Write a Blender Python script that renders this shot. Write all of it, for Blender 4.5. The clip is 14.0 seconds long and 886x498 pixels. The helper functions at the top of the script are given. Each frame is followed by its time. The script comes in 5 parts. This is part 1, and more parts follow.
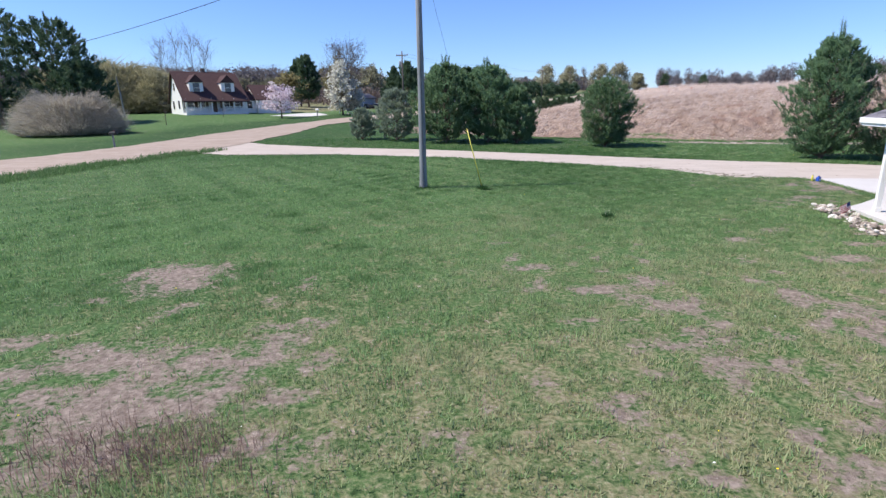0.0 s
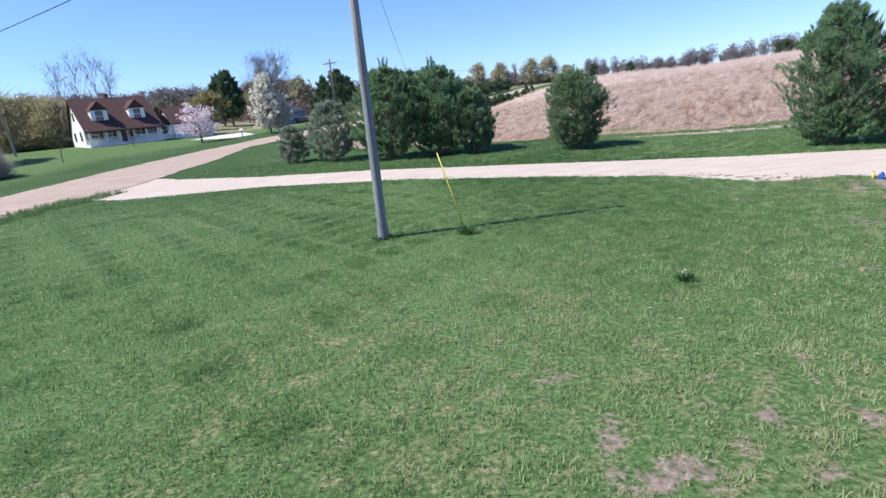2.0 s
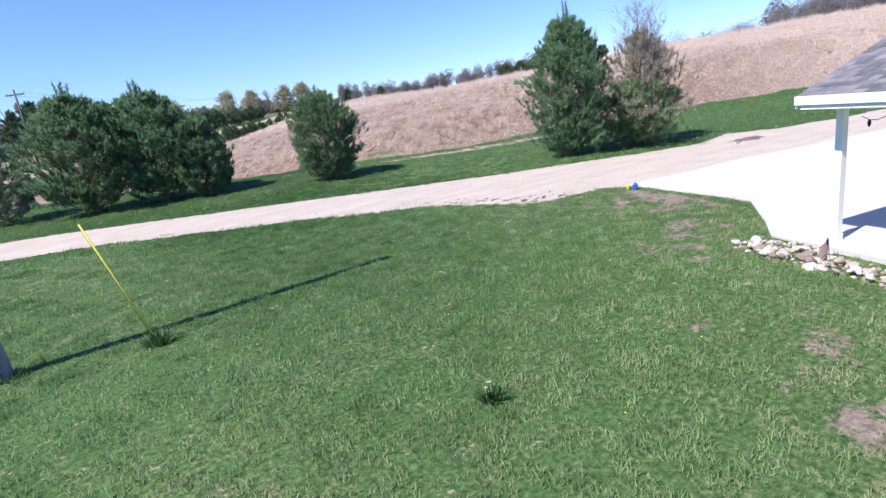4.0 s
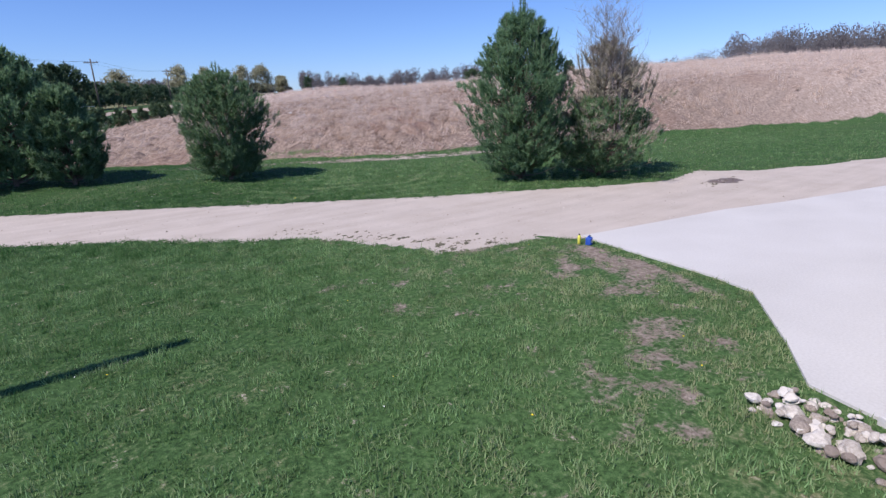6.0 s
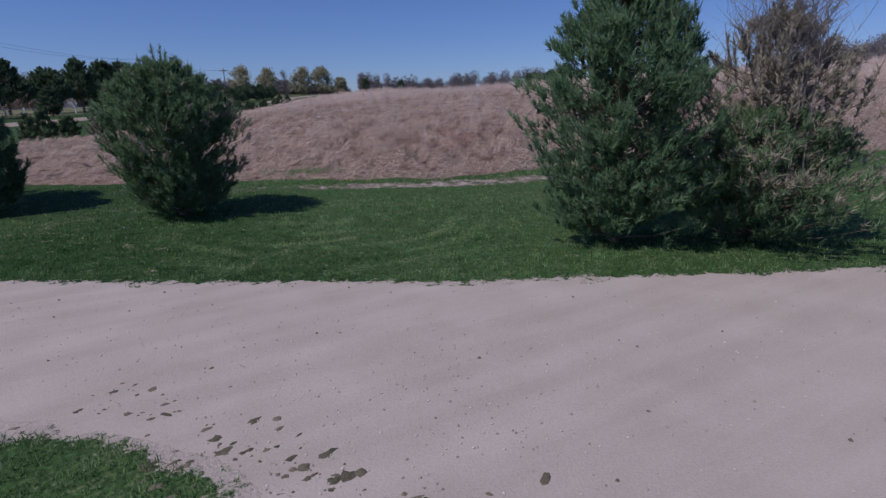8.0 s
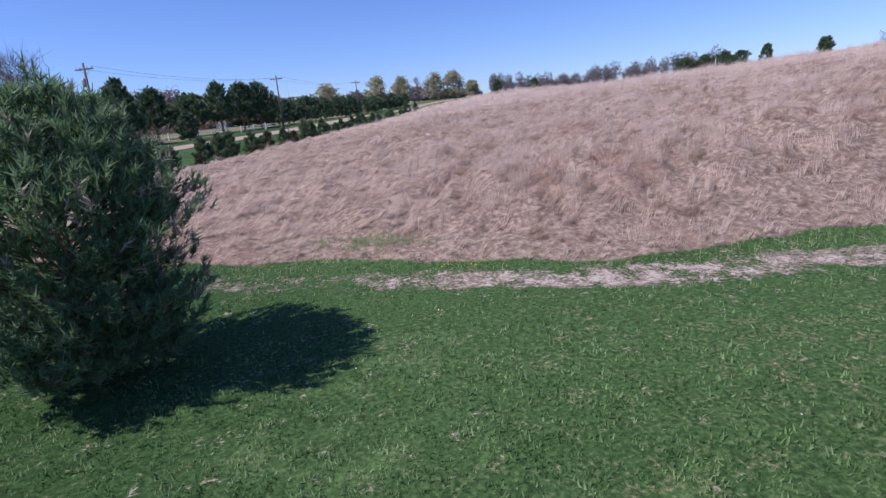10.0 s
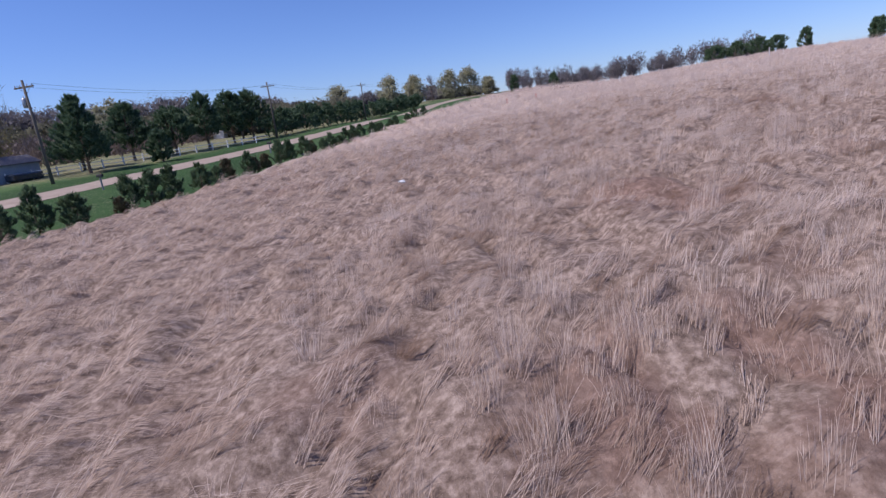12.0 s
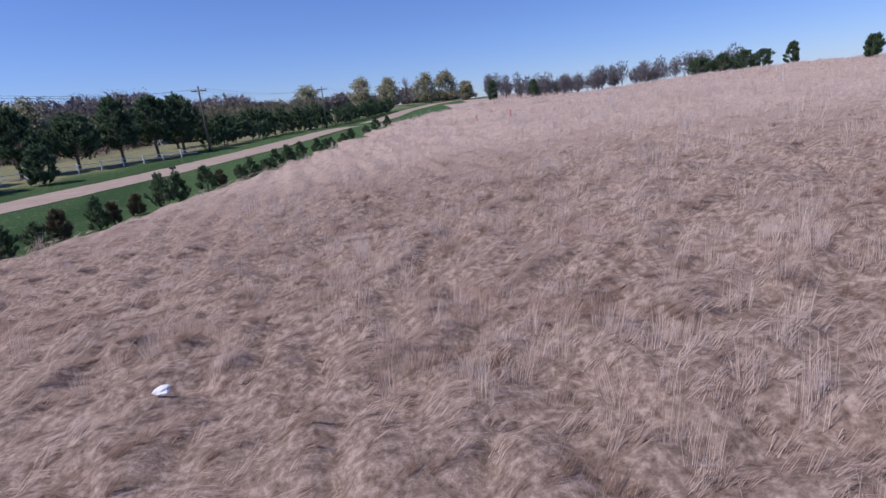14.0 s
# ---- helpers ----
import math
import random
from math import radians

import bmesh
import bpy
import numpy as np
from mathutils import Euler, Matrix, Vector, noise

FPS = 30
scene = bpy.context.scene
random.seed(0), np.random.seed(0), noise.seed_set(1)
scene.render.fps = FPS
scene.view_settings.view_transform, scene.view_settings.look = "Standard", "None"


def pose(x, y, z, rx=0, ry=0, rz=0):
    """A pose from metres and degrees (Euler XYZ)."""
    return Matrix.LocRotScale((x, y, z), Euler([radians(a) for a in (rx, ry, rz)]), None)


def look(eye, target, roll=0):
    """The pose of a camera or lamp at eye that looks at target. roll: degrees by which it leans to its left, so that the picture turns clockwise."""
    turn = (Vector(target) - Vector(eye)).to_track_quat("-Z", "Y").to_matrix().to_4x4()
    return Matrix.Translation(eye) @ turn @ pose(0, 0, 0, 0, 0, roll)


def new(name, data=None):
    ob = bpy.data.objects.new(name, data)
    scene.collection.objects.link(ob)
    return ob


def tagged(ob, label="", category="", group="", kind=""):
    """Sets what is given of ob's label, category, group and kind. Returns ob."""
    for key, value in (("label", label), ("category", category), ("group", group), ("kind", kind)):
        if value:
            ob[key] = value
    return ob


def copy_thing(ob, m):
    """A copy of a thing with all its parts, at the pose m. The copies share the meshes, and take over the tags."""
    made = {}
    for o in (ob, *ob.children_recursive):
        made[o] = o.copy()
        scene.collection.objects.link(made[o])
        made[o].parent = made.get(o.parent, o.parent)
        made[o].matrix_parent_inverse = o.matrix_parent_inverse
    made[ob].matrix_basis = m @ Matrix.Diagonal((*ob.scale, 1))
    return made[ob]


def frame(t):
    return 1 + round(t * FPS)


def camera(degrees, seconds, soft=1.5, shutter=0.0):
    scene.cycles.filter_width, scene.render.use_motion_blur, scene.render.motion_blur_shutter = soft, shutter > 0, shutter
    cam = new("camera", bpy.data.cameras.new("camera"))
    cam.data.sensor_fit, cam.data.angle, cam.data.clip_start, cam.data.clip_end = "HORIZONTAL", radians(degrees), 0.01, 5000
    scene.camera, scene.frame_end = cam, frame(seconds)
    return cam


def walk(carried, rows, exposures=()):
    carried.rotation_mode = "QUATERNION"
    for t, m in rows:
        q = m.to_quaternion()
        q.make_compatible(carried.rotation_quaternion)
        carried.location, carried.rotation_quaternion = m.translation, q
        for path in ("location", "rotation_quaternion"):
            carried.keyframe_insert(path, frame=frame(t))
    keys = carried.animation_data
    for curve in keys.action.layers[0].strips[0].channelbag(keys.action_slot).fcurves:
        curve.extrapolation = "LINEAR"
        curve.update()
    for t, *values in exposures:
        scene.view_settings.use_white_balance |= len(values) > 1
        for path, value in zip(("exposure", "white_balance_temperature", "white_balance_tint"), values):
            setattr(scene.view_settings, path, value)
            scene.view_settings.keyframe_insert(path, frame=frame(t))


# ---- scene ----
cam = camera(79.9, 14.0, soft=1.4, shutter=0.0)
PATH = [
    (0, (0.485, 0.600, 3.033), (0.484, 2.531, 2.515), -1.1),
    (0.5, (0.158, 1.846, 3.082), (0.193, 3.779, 2.570), -0.6),
    (1, (-0.004, 3.456, 3.162), (0.046, 5.389, 2.650), -2.0),
    (1.5, (-0.058, 5.130, 3.319), (0.131, 7.052, 2.799), -1.4),
    (2, (-0.085, 6.550, 3.411), (0.110, 8.473, 2.893), -5.7),
    (2.5, (0.019, 7.792, 3.484), (0.262, 9.709, 2.965), -8.6),
    (3, (0.361, 8.840, 3.527), (0.793, 10.721, 3.006), -10.6),
    (3.5, (1.086, 9.762, 3.481), (1.842, 11.536, 2.953), -11.4),
    (4, (2.150, 10.526, 3.283), (3.114, 12.197, 2.754), -8.4),
    (4.2, (2.583, 10.778, 3.178), (3.596, 12.422, 2.657), -6.1),
    (6.3, (6.637, 14.453, 3.177), (7.752, 16.023, 2.636), -2.1),
    (6.5, (7.076, 15.046, 3.126), (8.193, 16.619, 2.594), -1.7),
    (7, (8.310, 16.679, 3.141), (9.409, 18.265, 2.609), -1.8),
    (7.5, (9.681, 18.425, 3.164), (10.708, 20.058, 2.637), -1.9),
    (8, (11.163, 20.309, 3.232), (12.101, 21.995, 2.708), -1.5),
    (8.5, (12.580, 22.352, 3.349), (13.363, 24.118, 2.830), -0.1),
    (8.7, (13.125, 23.222, 3.299), (13.886, 25.004, 2.805), 0.4),
    (10.8, (17.021, 33.554, 4.146), (17.381, 35.455, 3.643), -8.1),
    (11, (17.486, 34.549, 4.189), (17.848, 36.451, 3.687), -7.8),
    (11.5, (18.747, 37.098, 4.599), (19.119, 38.998, 4.096), -7.3),
    (12, (20.180, 39.791, 5.183), (20.580, 41.685, 4.680), -7.0),
    (12.5, (21.616, 42.587, 5.777), (22.082, 44.465, 5.271), -5.7),
    (13, (23.104, 45.530, 6.274), (23.585, 47.404, 5.767), -4.8),
    (13.5, (24.648, 48.490, 6.552), (25.131, 50.364, 6.042), -4.7),
    (14, (26.230, 51.598, 6.939), (26.710, 53.474, 6.430), -5.3),
]
EXPOSURES = [(0.0, 0.37, 6500, 10), (0.5, 0.47, 6500, 10), (1.5, 0.53, 6500, 10), (3.5, 0.68, 6450, 11), (4.2, 0.52, 6350, 12), (6.3, -0.15, 6200, 15), (6.8, -0.5, 6100, 17), (7.5, -0.87, 6100, 19), (8.0, -0.93, 6100, 19), (8.7, -0.62, 6100, 20),
             (10.8, 0.16, 6250, 20), (11.5, -0.05, 6220, 20), (12.0, -0.2, 6200, 20), (12.5, -0.25, 6200, 20), (14.0, -0.28, 6200, 20)]
walk(cam, [(t, look(eye, target, roll)) for t, eye, target, roll in PATH], EXPOSURES)

# ---- light ----
SUN_EL, SUN_FROM = radians(52.8), radians(-92.7)      # the sun stands over the open side of the lawn; azimuth from +y towards +x
world = bpy.data.worlds.new("sky")
scene.world = world
world.use_nodes = True
wn = world.node_tree.nodes
sky = wn.new("ShaderNodeTexSky")
sky.sky_type, sky.sun_disc = "NISHITA", False
sky.sun_elevation, sky.sun_rotation = SUN_EL, SUN_FROM
sky.altitude, sky.air_density, sky.dust_density, sky.ozone_density = 300, 1.0, 0.2, 5.0
wn["Background"].inputs["Strength"].default_value = 0.12
clear = wn.new("ShaderNodeMix")               # a very clear, deep blue spring sky
clear.data_type, clear.blend_type = "RGBA", "MULTIPLY"
clear.inputs[0].default_value, clear.inputs[7].default_value = 1.0, (0.75, 0.875, 1.2, 1)
world.node_tree.links.new(sky.outputs["Color"], clear.inputs[6])
world.node_tree.links.new(clear.outputs[2], wn["Background"].inputs["Color"])
sun_dir = Vector((math.sin(SUN_FROM) * math.cos(SUN_EL), math.cos(SUN_FROM) * math.cos(SUN_EL), math.sin(SUN_EL)))
sun = new("sun", bpy.data.lights.new("sun", "SUN"))
sun.data.energy, sun.data.angle, sun.data.color = 5.0, radians(0.55), (1.0, 0.95, 0.87)
sun.matrix_world = look(sun_dir * 50, (0, 0, 0))


# ---- materials ----
def material(name, stops, scale=5.0, fine=60.0, rough=0.9, bump=0.2, depth=0.01, metal=0.0, spec=0.3, tint="", tint_col=None, lush_col=None, island=0.0, stretch=(1, 1, 1), objrand=0.0, streak=0.0, along=0.0):
    """Two scales of noise between the colours in stops, with a fine relief. tint: a mesh attribute that mixes towards tint_col."""
    m = bpy.data.materials.new(name)
    m.use_nodes = True
    nt = m.node_tree
    n, ln = nt.nodes, nt.links
    b = n["Principled BSDF"]
    co = n.new("ShaderNodeTexCoord")
    mp = n.new("ShaderNodeMapping")
    mp.inputs["Scale"].default_value = stretch
    ln.new(co.outputs["Object"], mp.inputs["Vector"])
    n1, n2 = n.new("ShaderNodeTexNoise"), n.new("ShaderNodeTexNoise")
    n1.inputs["Scale"].default_value, n1.inputs["Detail"].default_value = scale, 5
    n2.inputs["Scale"].default_value, n2.inputs["Detail"].default_value = fine, 4
    for q in (n1, n2):
        ln.new(mp.outputs["Vector"], q.inputs["Vector"])
    mx = n.new("ShaderNodeMath")
    mx.operation = "MULTIPLY_ADD"
    mx.inputs[1].default_value = 0.5
    half = n.new("ShaderNodeMath")
    half.operation = "MULTIPLY"
    half.inputs[1].default_value = 0.5
    ln.new(n2.outputs["Fac"], half.inputs[0])
    ln.new(n1.outputs["Fac"], mx.inputs[0])
    ln.new(half.outputs[0], mx.inputs[2])
    fac = mx.outputs[0]
    if island or objrand:
        src = n.new("ShaderNodeNewGeometry").outputs["Random Per Island"] if island else n.new("ShaderNodeObjectInfo").outputs["Random"]
        ad = n.new("ShaderNodeMath")
        ad.operation = "MULTIPLY_ADD"
        ad.inputs[1].default_value = island or objrand
        sb = n.new("ShaderNodeMath")
        sb.operation = "SUBTRACT"
        sb.inputs[1].default_value = 0.5 * (island or objrand)
        ln.new(src, ad.inputs[0])
        ln.new(fac, ad.inputs[2])
        ln.new(ad.outputs[0], sb.inputs[0])
        fac = sb.outputs[0]
    ra = n.new("ShaderNodeValToRGB")
    el = ra.color_ramp.elements
    lo, hi = 0.3, 0.7
    for i, c in enumerate(stops):
        p = lo + (hi - lo) * i / max(1, len(stops) - 1)
        e = el[i] if i < 2 else el.new(p)
        e.position, e.color = p, (*c, 1)
    ln.new(fac, ra.inputs["Fac"])
    col = ra.outputs["Color"]
    for key, aim in ((tint, tint_col), ("lush", lush_col)):
        if not key or not aim:
            continue
        at = n.new("ShaderNodeAttribute")
        at.attribute_name = key
        mix = n.new("ShaderNodeMix")
        mix.data_type = "RGBA"
        ln.new(at.outputs["Fac"], mix.inputs[0])
        ln.new(col, mix.inputs[6])
        mix.inputs[7].default_value = (*aim, 1)
        col = mix.outputs[2]
    if streak:                               # faint wheel tracks and rain runs along one heading
        mp2, n3, ra2, mul = n.new("ShaderNodeMapping"), n.new("ShaderNodeTexNoise"), n.new("ShaderNodeValToRGB"), n.new("ShaderNodeMix")
        mp2.inputs["Rotation"].default_value, mp2.inputs["Scale"].default_value = (0, 0, radians(-along)), (.16, 1.5, 1)
        n3.inputs["Scale"].default_value, n3.inputs["Detail"].default_value = 1.3, 6
        ra2.color_ramp.elements[0].position, ra2.color_ramp.elements[1].position = .38, .62
        ra2.color_ramp.elements[0].color, ra2.color_ramp.elements[1].color = (1 - streak, 1 - streak * 1.05, 1 - streak * 1.1, 1), (1, 1, 1, 1)
        mul.data_type, mul.blend_type = "RGBA", "MULTIPLY"
        mul.inputs[0].default_value = 1.0
        ln.new(co.outputs["Object"], mp2.inputs["Vector"])
        ln.new(mp2.outputs["Vector"], n3.inputs["Vector"])
        ln.new(n3.outputs["Fac"], ra2.inputs["Fac"])
        ln.new(col, mul.inputs[6])
        ln.new(ra2.outputs["Color"], mul.inputs[7])
        col = mul.outputs[2]
    ln.new(col, b.inputs["Base Color"])
    b.inputs["Roughness"].default_value, b.inputs["Metallic"].default_value = rough, metal
    b.inputs["Specular IOR Level"].default_value = spec
    if bump:
        bp = n.new("ShaderNodeBump")
        bp.inputs["Strength"].default_value, bp.inputs["Distance"].default_value = bump, depth
        ln.new(n2.outputs["Fac"], bp.inputs["Height"])
        ln.new(bp.outputs["Normal"], b.inputs["Normal"])
    return m


def leafy(m, amount=0.35, soft_up=0.0):
    """Lets some light through thin leaves and blades. soft_up: how far their shading is that of a thick, upward mat."""
    nt = m.node_tree
    b = nt.nodes["Principled BSDF"]
    tr = nt.nodes.new("ShaderNodeBsdfTranslucent")
    mix = nt.nodes.new("ShaderNodeMixShader")
    mix.inputs[0].default_value = amount
    nt.links.new(b.inputs["Base Color"].links[0].from_socket, tr.inputs["Color"])
    nt.links.new(b.outputs[0], mix.inputs[1])
    nt.links.new(tr.outputs[0], mix.inputs[2])
    nt.links.new(mix.outputs[0], nt.nodes["Material Output"].inputs["Surface"])
    if soft_up:
        ge, va = nt.nodes.new("ShaderNodeNewGeometry"), nt.nodes.new("ShaderNodeVectorMath")
        va.operation = "ADD"
        va.inputs[1].default_value = (0, 0, soft_up)
        no = nt.nodes.new("ShaderNodeVectorMath")
        no.operation = "NORMALIZE"
        nt.links.new(ge.outputs["Normal"], va.inputs[0])
        nt.links.new(va.outputs[0], no.inputs[0])
        nt.links.new(no.outputs[0], b.inputs["Normal"])
        vb, nb = nt.nodes.new("ShaderNodeVectorMath"), nt.nodes.new("ShaderNodeVectorMath")
        vb.operation, nb.operation = "ADD", "NORMALIZE"
        vb.inputs[1].default_value = (0, 0, -soft_up)
        nt.links.new(ge.outputs["Normal"], vb.inputs[0])
        nt.links.new(vb.outputs[0], nb.inputs[0])
        nt.links.new(nb.outputs[0], tr.inputs["Normal"])
    return m


M_GRAVEL = material("gravel", [(.42, .353, .30), (.475, .404, .352), (.53, .46, .408)], .9, 40, 0.95, 0.5, 0.012, streak=.09, along=-32)
M_STONE_BIT = material("gravel_stone", [(.28, .23, .2), (.48, .41, .36), (.6, .53, .48)], 3, 40, 0.9, 0.2, island=0.5)
M_ROAD = material("dirt_road", [(.30, .23, .18), (.37, .29, .235), (.44, .355, .295)], 1.2, 20, 0.95, 0.4, 0.012, streak=.15, along=70)
M_CONCRETE = material("concrete", [(.46, .432, .412), (.53, .50, .48), (.59, .56, .54)], 0.5, 30, 0.85, 0.15, 0.004)
M_BLADE = leafy(material("grass_blade", [(.092, .186, .064), (.158, .292, .105), (.26, .405, .172)], 0.5, 6, 0.7, 0, tint="dry", tint_col=(.47, .40, .25), lush_col=(.034, .10, .024), island=0.55, spec=.15), 0.42, .8)
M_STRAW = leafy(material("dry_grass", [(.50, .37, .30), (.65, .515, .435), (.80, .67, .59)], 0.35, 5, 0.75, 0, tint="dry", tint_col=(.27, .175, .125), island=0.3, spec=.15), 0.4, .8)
M_BARK = material("pine_bark", [(.09, .06, .045), (.16, .12, .09), (.22, .17, .14)], 6, 40, 0.95, 0.6, 0.02, stretch=(1, 1, .3))
M_TWIG = material("bare_twigs", [(.16, .12, .10), (.22, .17, .145), (.28, .22, .19)], 0.3, 5, 0.95, 0, island=0.3)
M_POLE_DARK = material("dark_pole_wood", [(.085, .074, .064), (.135, .118, .102), (.185, .165, .143)], 4, 40, 0.9, 0.4, 0.01, stretch=(3, 3, .15))
M_POLE = material("pole_wood", [(.125, .13, .138), (.215, .222, .232), (.325, .333, .345)], 4, 40, 0.9, 0.5, 0.01, stretch=(3, 3, .15))
M_WHITE = material("white_paint", [(.74, .73, .71), (.8, .79, .77), (.83, .82, .8)], 2, 30, 0.55, 0.05, 0.003)
M_YELLOW = material("yellow_plastic", [(.58, .52, .07), (.68, .62, .10), (.74, .68, .15)], 8, 60, 0.4, 0.05, 0.002)
M_BLUE = material("blue_plastic", [(.02, .06, .30), (.03, .09, .42), (.05, .12, .5)], 8, 60, 0.4, 0.05, 0.002)
M_STEEL = material("galvanised_steel", [(.3, .3, .31), (.4, .4, .41), (.5, .5, .5)], 20, 90, 0.45, 0.1, 0.002, metal=0.9)
M_BLACK = material("black_rubber", [(.012, .012, .013), (.02, .02, .022), (.035, .035, .035)], 8, 60, 0.6, 0.1, 0.002)
M_ROCK = material("pale_rock", [(.24, .19, .16), (.43, .37, .32), (.64, .58, .53)], 4, 30, 0.85, 0.4, 0.02, objrand=0.55)


def needles(name, c1, c2, c3, k=0.15):
    return leafy(material(name, [c1, c2, c3], 1.2, 9, 0.6, 0, island=0.35, spec=0.2), k, .45)


M_PINE = needles("pine_needles", (.072, .135, .06), (.136, .226, .106), (.22, .315, .165), .36)
M_PINE_BLUE = needles("blue_pine_needles", (.063, .128, .062), (.12, .213, .102), (.2, .3, .162), .36)
M_PINE_PALE = needles("pale_pine_needles", (.14, .185, .13), (.215, .27, .19), (.31, .365, .265), .36)
M_PINE_DARK = needles("dark_conifer_needles", (.042, .075, .04), (.08, .132, .068), (.125, .185, .098), .28)
M_BROWN = needles("browned_needles", (.19, .168, .12), (.28, .25, .182), (.38, .34, .26))
M_PINE_YOUNG = needles("young_conifer_needles", (.05, .085, .04), (.09, .14, .065), (.145, .20, .10), .3)
M_PINE_RUST = needles("rusty_needles", (.10, .06, .035), (.11, .10, .05), (.10, .13, .06))
M_DEADWOOD = material("grey_deadwood", [(.20, .17, .16), (.29, .255, .24), (.37, .33, .31)], 3, 20, 0.95, 0)
M_GREYTWIG = leafy(material("grey_twigs", [(.32, .285, .235), (.44, .40, .335), (.55, .5, .425)], 0.4, 5, 0.95, 0, island=0.4), .45)
# distance haze is mixed into this twig colour: paler and grey-lilac
M_HAZED_WOOD = leafy(material("hazed_bare_wood", [(.115, .104, .108), (.16, .147, .152), (.21, .194, .198)], 0.05, .6, 0.95, 0, island=0.16), .3, .7)
M_FARWOOD_PALE = leafy(material("budding_wood", [(.09, .085, .055), (.135, .127, .08), (.19, .178, .118)], 0.05, .6, 0.95, 0, island=0.25), .3, .7)
M_PINK = needles("pink_blossom", (.58, .44, .48), (.74, .61, .65), (.86, .77, .79), 0.3)
M_BLOSSOM = needles("white_blossom", (.42, .40, .32), (.58, .56, .46), (.74, .72, .63), 0.3)
M_SPRING = needles("spring_leaves", (.235, .228, .14), (.325, .315, .20), (.43, .415, .285), 0.4)
M_WILLOW = needles("willow_twigs", (.24, .225, .125), (.335, .312, .18), (.43, .405, .26), 0.45)
M_OLIVE = needles("olive_leaves", (.14, .12, .05), (.22, .19, .08), (.31, .27, .13), 0.3)


# ---- geometry helpers ----
def raw(name, verts, faces, mat, parent=None, smooth=False, attrs=None):
    """A mesh object from numpy arrays: verts (n,3) and faces (m,k) of one k."""
    me = bpy.data.meshes.new(name)
    v, f = np.asarray(verts, np.float32), np.asarray(faces, np.int32)
    k = f.shape[1]
    me.vertices.add(len(v))
    me.vertices.foreach_set("co", v.ravel())
    me.loops.add(f.size)
    me.loops.foreach_set("vertex_index", f.ravel())
    me.polygons.add(len(f))
    me.polygons.foreach_set("loop_start", np.arange(0, f.size, k, dtype=np.int32))
    if smooth:
        me.polygons.foreach_set("use_smooth", np.ones(len(f), bool))
    for key, val in (attrs or {}).items():
        a = me.attributes.new(key, "FLOAT", "POINT")
        a.data.foreach_set("value", np.asarray(val, np.float32))
    me.update(calc_edges=True)
    if mat:
        me.materials.append(mat)
    ob = new(name, me)
    ob.parent = parent
    return ob


def part(name, bm, mat, parent=None, label="", smooth=False):
    me = bpy.data.meshes.new(name)
    if smooth:
        for f in bm.faces:
            f.smooth = True
    bm.to_mesh(me)
    bm.free()
    me.materials.append(mat)
    ob = new(name, me)
    ob.parent = parent
    return tagged(ob, label)


def thing(name, m, label, category, group="", kind=""):
    ob = new(name)
    ob.matrix_world = m
    return tagged(ob, label, category, group, kind)


def box(bm, x0, x1, y0, y1, z0, z1, bevel=0.0):
    g = bmesh.ops.create_cube(bm, size=1)
    vs = g["verts"]
    for v in vs:
        v.co = Vector(((x0 + x1) / 2 + v.co.x * (x1 - x0), (y0 + y1) / 2 + v.co.y * (y1 - y0), (z0 + z1) / 2 + v.co.z * (z1 - z0)))
    if bevel:
        es = list({e for v in vs for e in v.link_edges})
        bmesh.ops.bevel(bm, geom=es, offset=bevel, segments=2, affect="EDGES", profile=0.5)
    return bm


def boxed(x0, x1, y0, y1, z0, z1, bevel=0.0):
    return box(bmesh.new(), x0, x1, y0, y1, z0, z1, bevel)


def tube(bm, pts, radii, sides=8):
    """A tapered tube along a polyline."""
    rings = []
    pts = [Vector(p) for p in pts]
    for i, p in enumerate(pts):
        d = (pts[min(i + 1, len(pts) - 1)] - pts[max(i - 1, 0)]).normalized()
        u = d.orthogonal().normalized()
        w = d.cross(u)
        rings.append([bm.verts.new(p + radii[i] * (math.cos(a) * u + math.sin(a) * w)) for a in (2 * math.pi * k / sides for k in range(sides))])
    for a, b in zip(rings, rings[1:]):
        for k in range(sides):
            bm.faces.new((a[k], a[(k + 1) % sides], b[(k + 1) % sides], b[k]))
    bm.faces.new(rings[0][::-1])
    bm.faces.new(rings[-1])
    return bm


def prism(bm, poly, z0, z1):
    """An upright prism over a plan polygon."""
    lo = [bm.verts.new((x, y, z0)) for x, y in poly]
    hi = [bm.verts.new((x, y, z1)) for x, y in poly]
    bm.faces.new(lo[::-1])
    bm.faces.new(hi)
    n = len(poly)
    for i in range(n):
        bm.faces.new((lo[i], lo[(i + 1) % n], hi[(i + 1) % n], hi[i]))
    return bm


# ---- lie of the land ----
FIELD_LINE = ((-30.0, 69.0), (-8.0, 56.5), (7.0, 48.0), (11.1, 45.0), (15.3, 43.1), (18.0, 41.8), (20.0, 40.6), (22.0, 39.7), (25.6, 38.9), (41.0, 35.2), (58.0, 28.8), (110.0, 10.0), (400.0, -90.0))
ROAD_LINE = ((-34.0, -60.0), (-30.0, 0.0), (-25.5, 32.0), (-21.0, 45.0), (-19.3, 56.0), (-17.0, 70.0), (-12.8, 77.5), (-6.0, 85.0), (-1.0, 92.3), (3.0, 98.8), (7.6, 106.0), (11.4, 112.3), (16.0, 121.5), (19.5, 128.8), (24.0, 138.5), (29.0, 150.0), (37.0, 172.0), (45.0, 191.0), (55.0, 214.0), (68.0, 250.0), (92.0, 300.0), (130.0, 350.0), (180.0, 420.0))
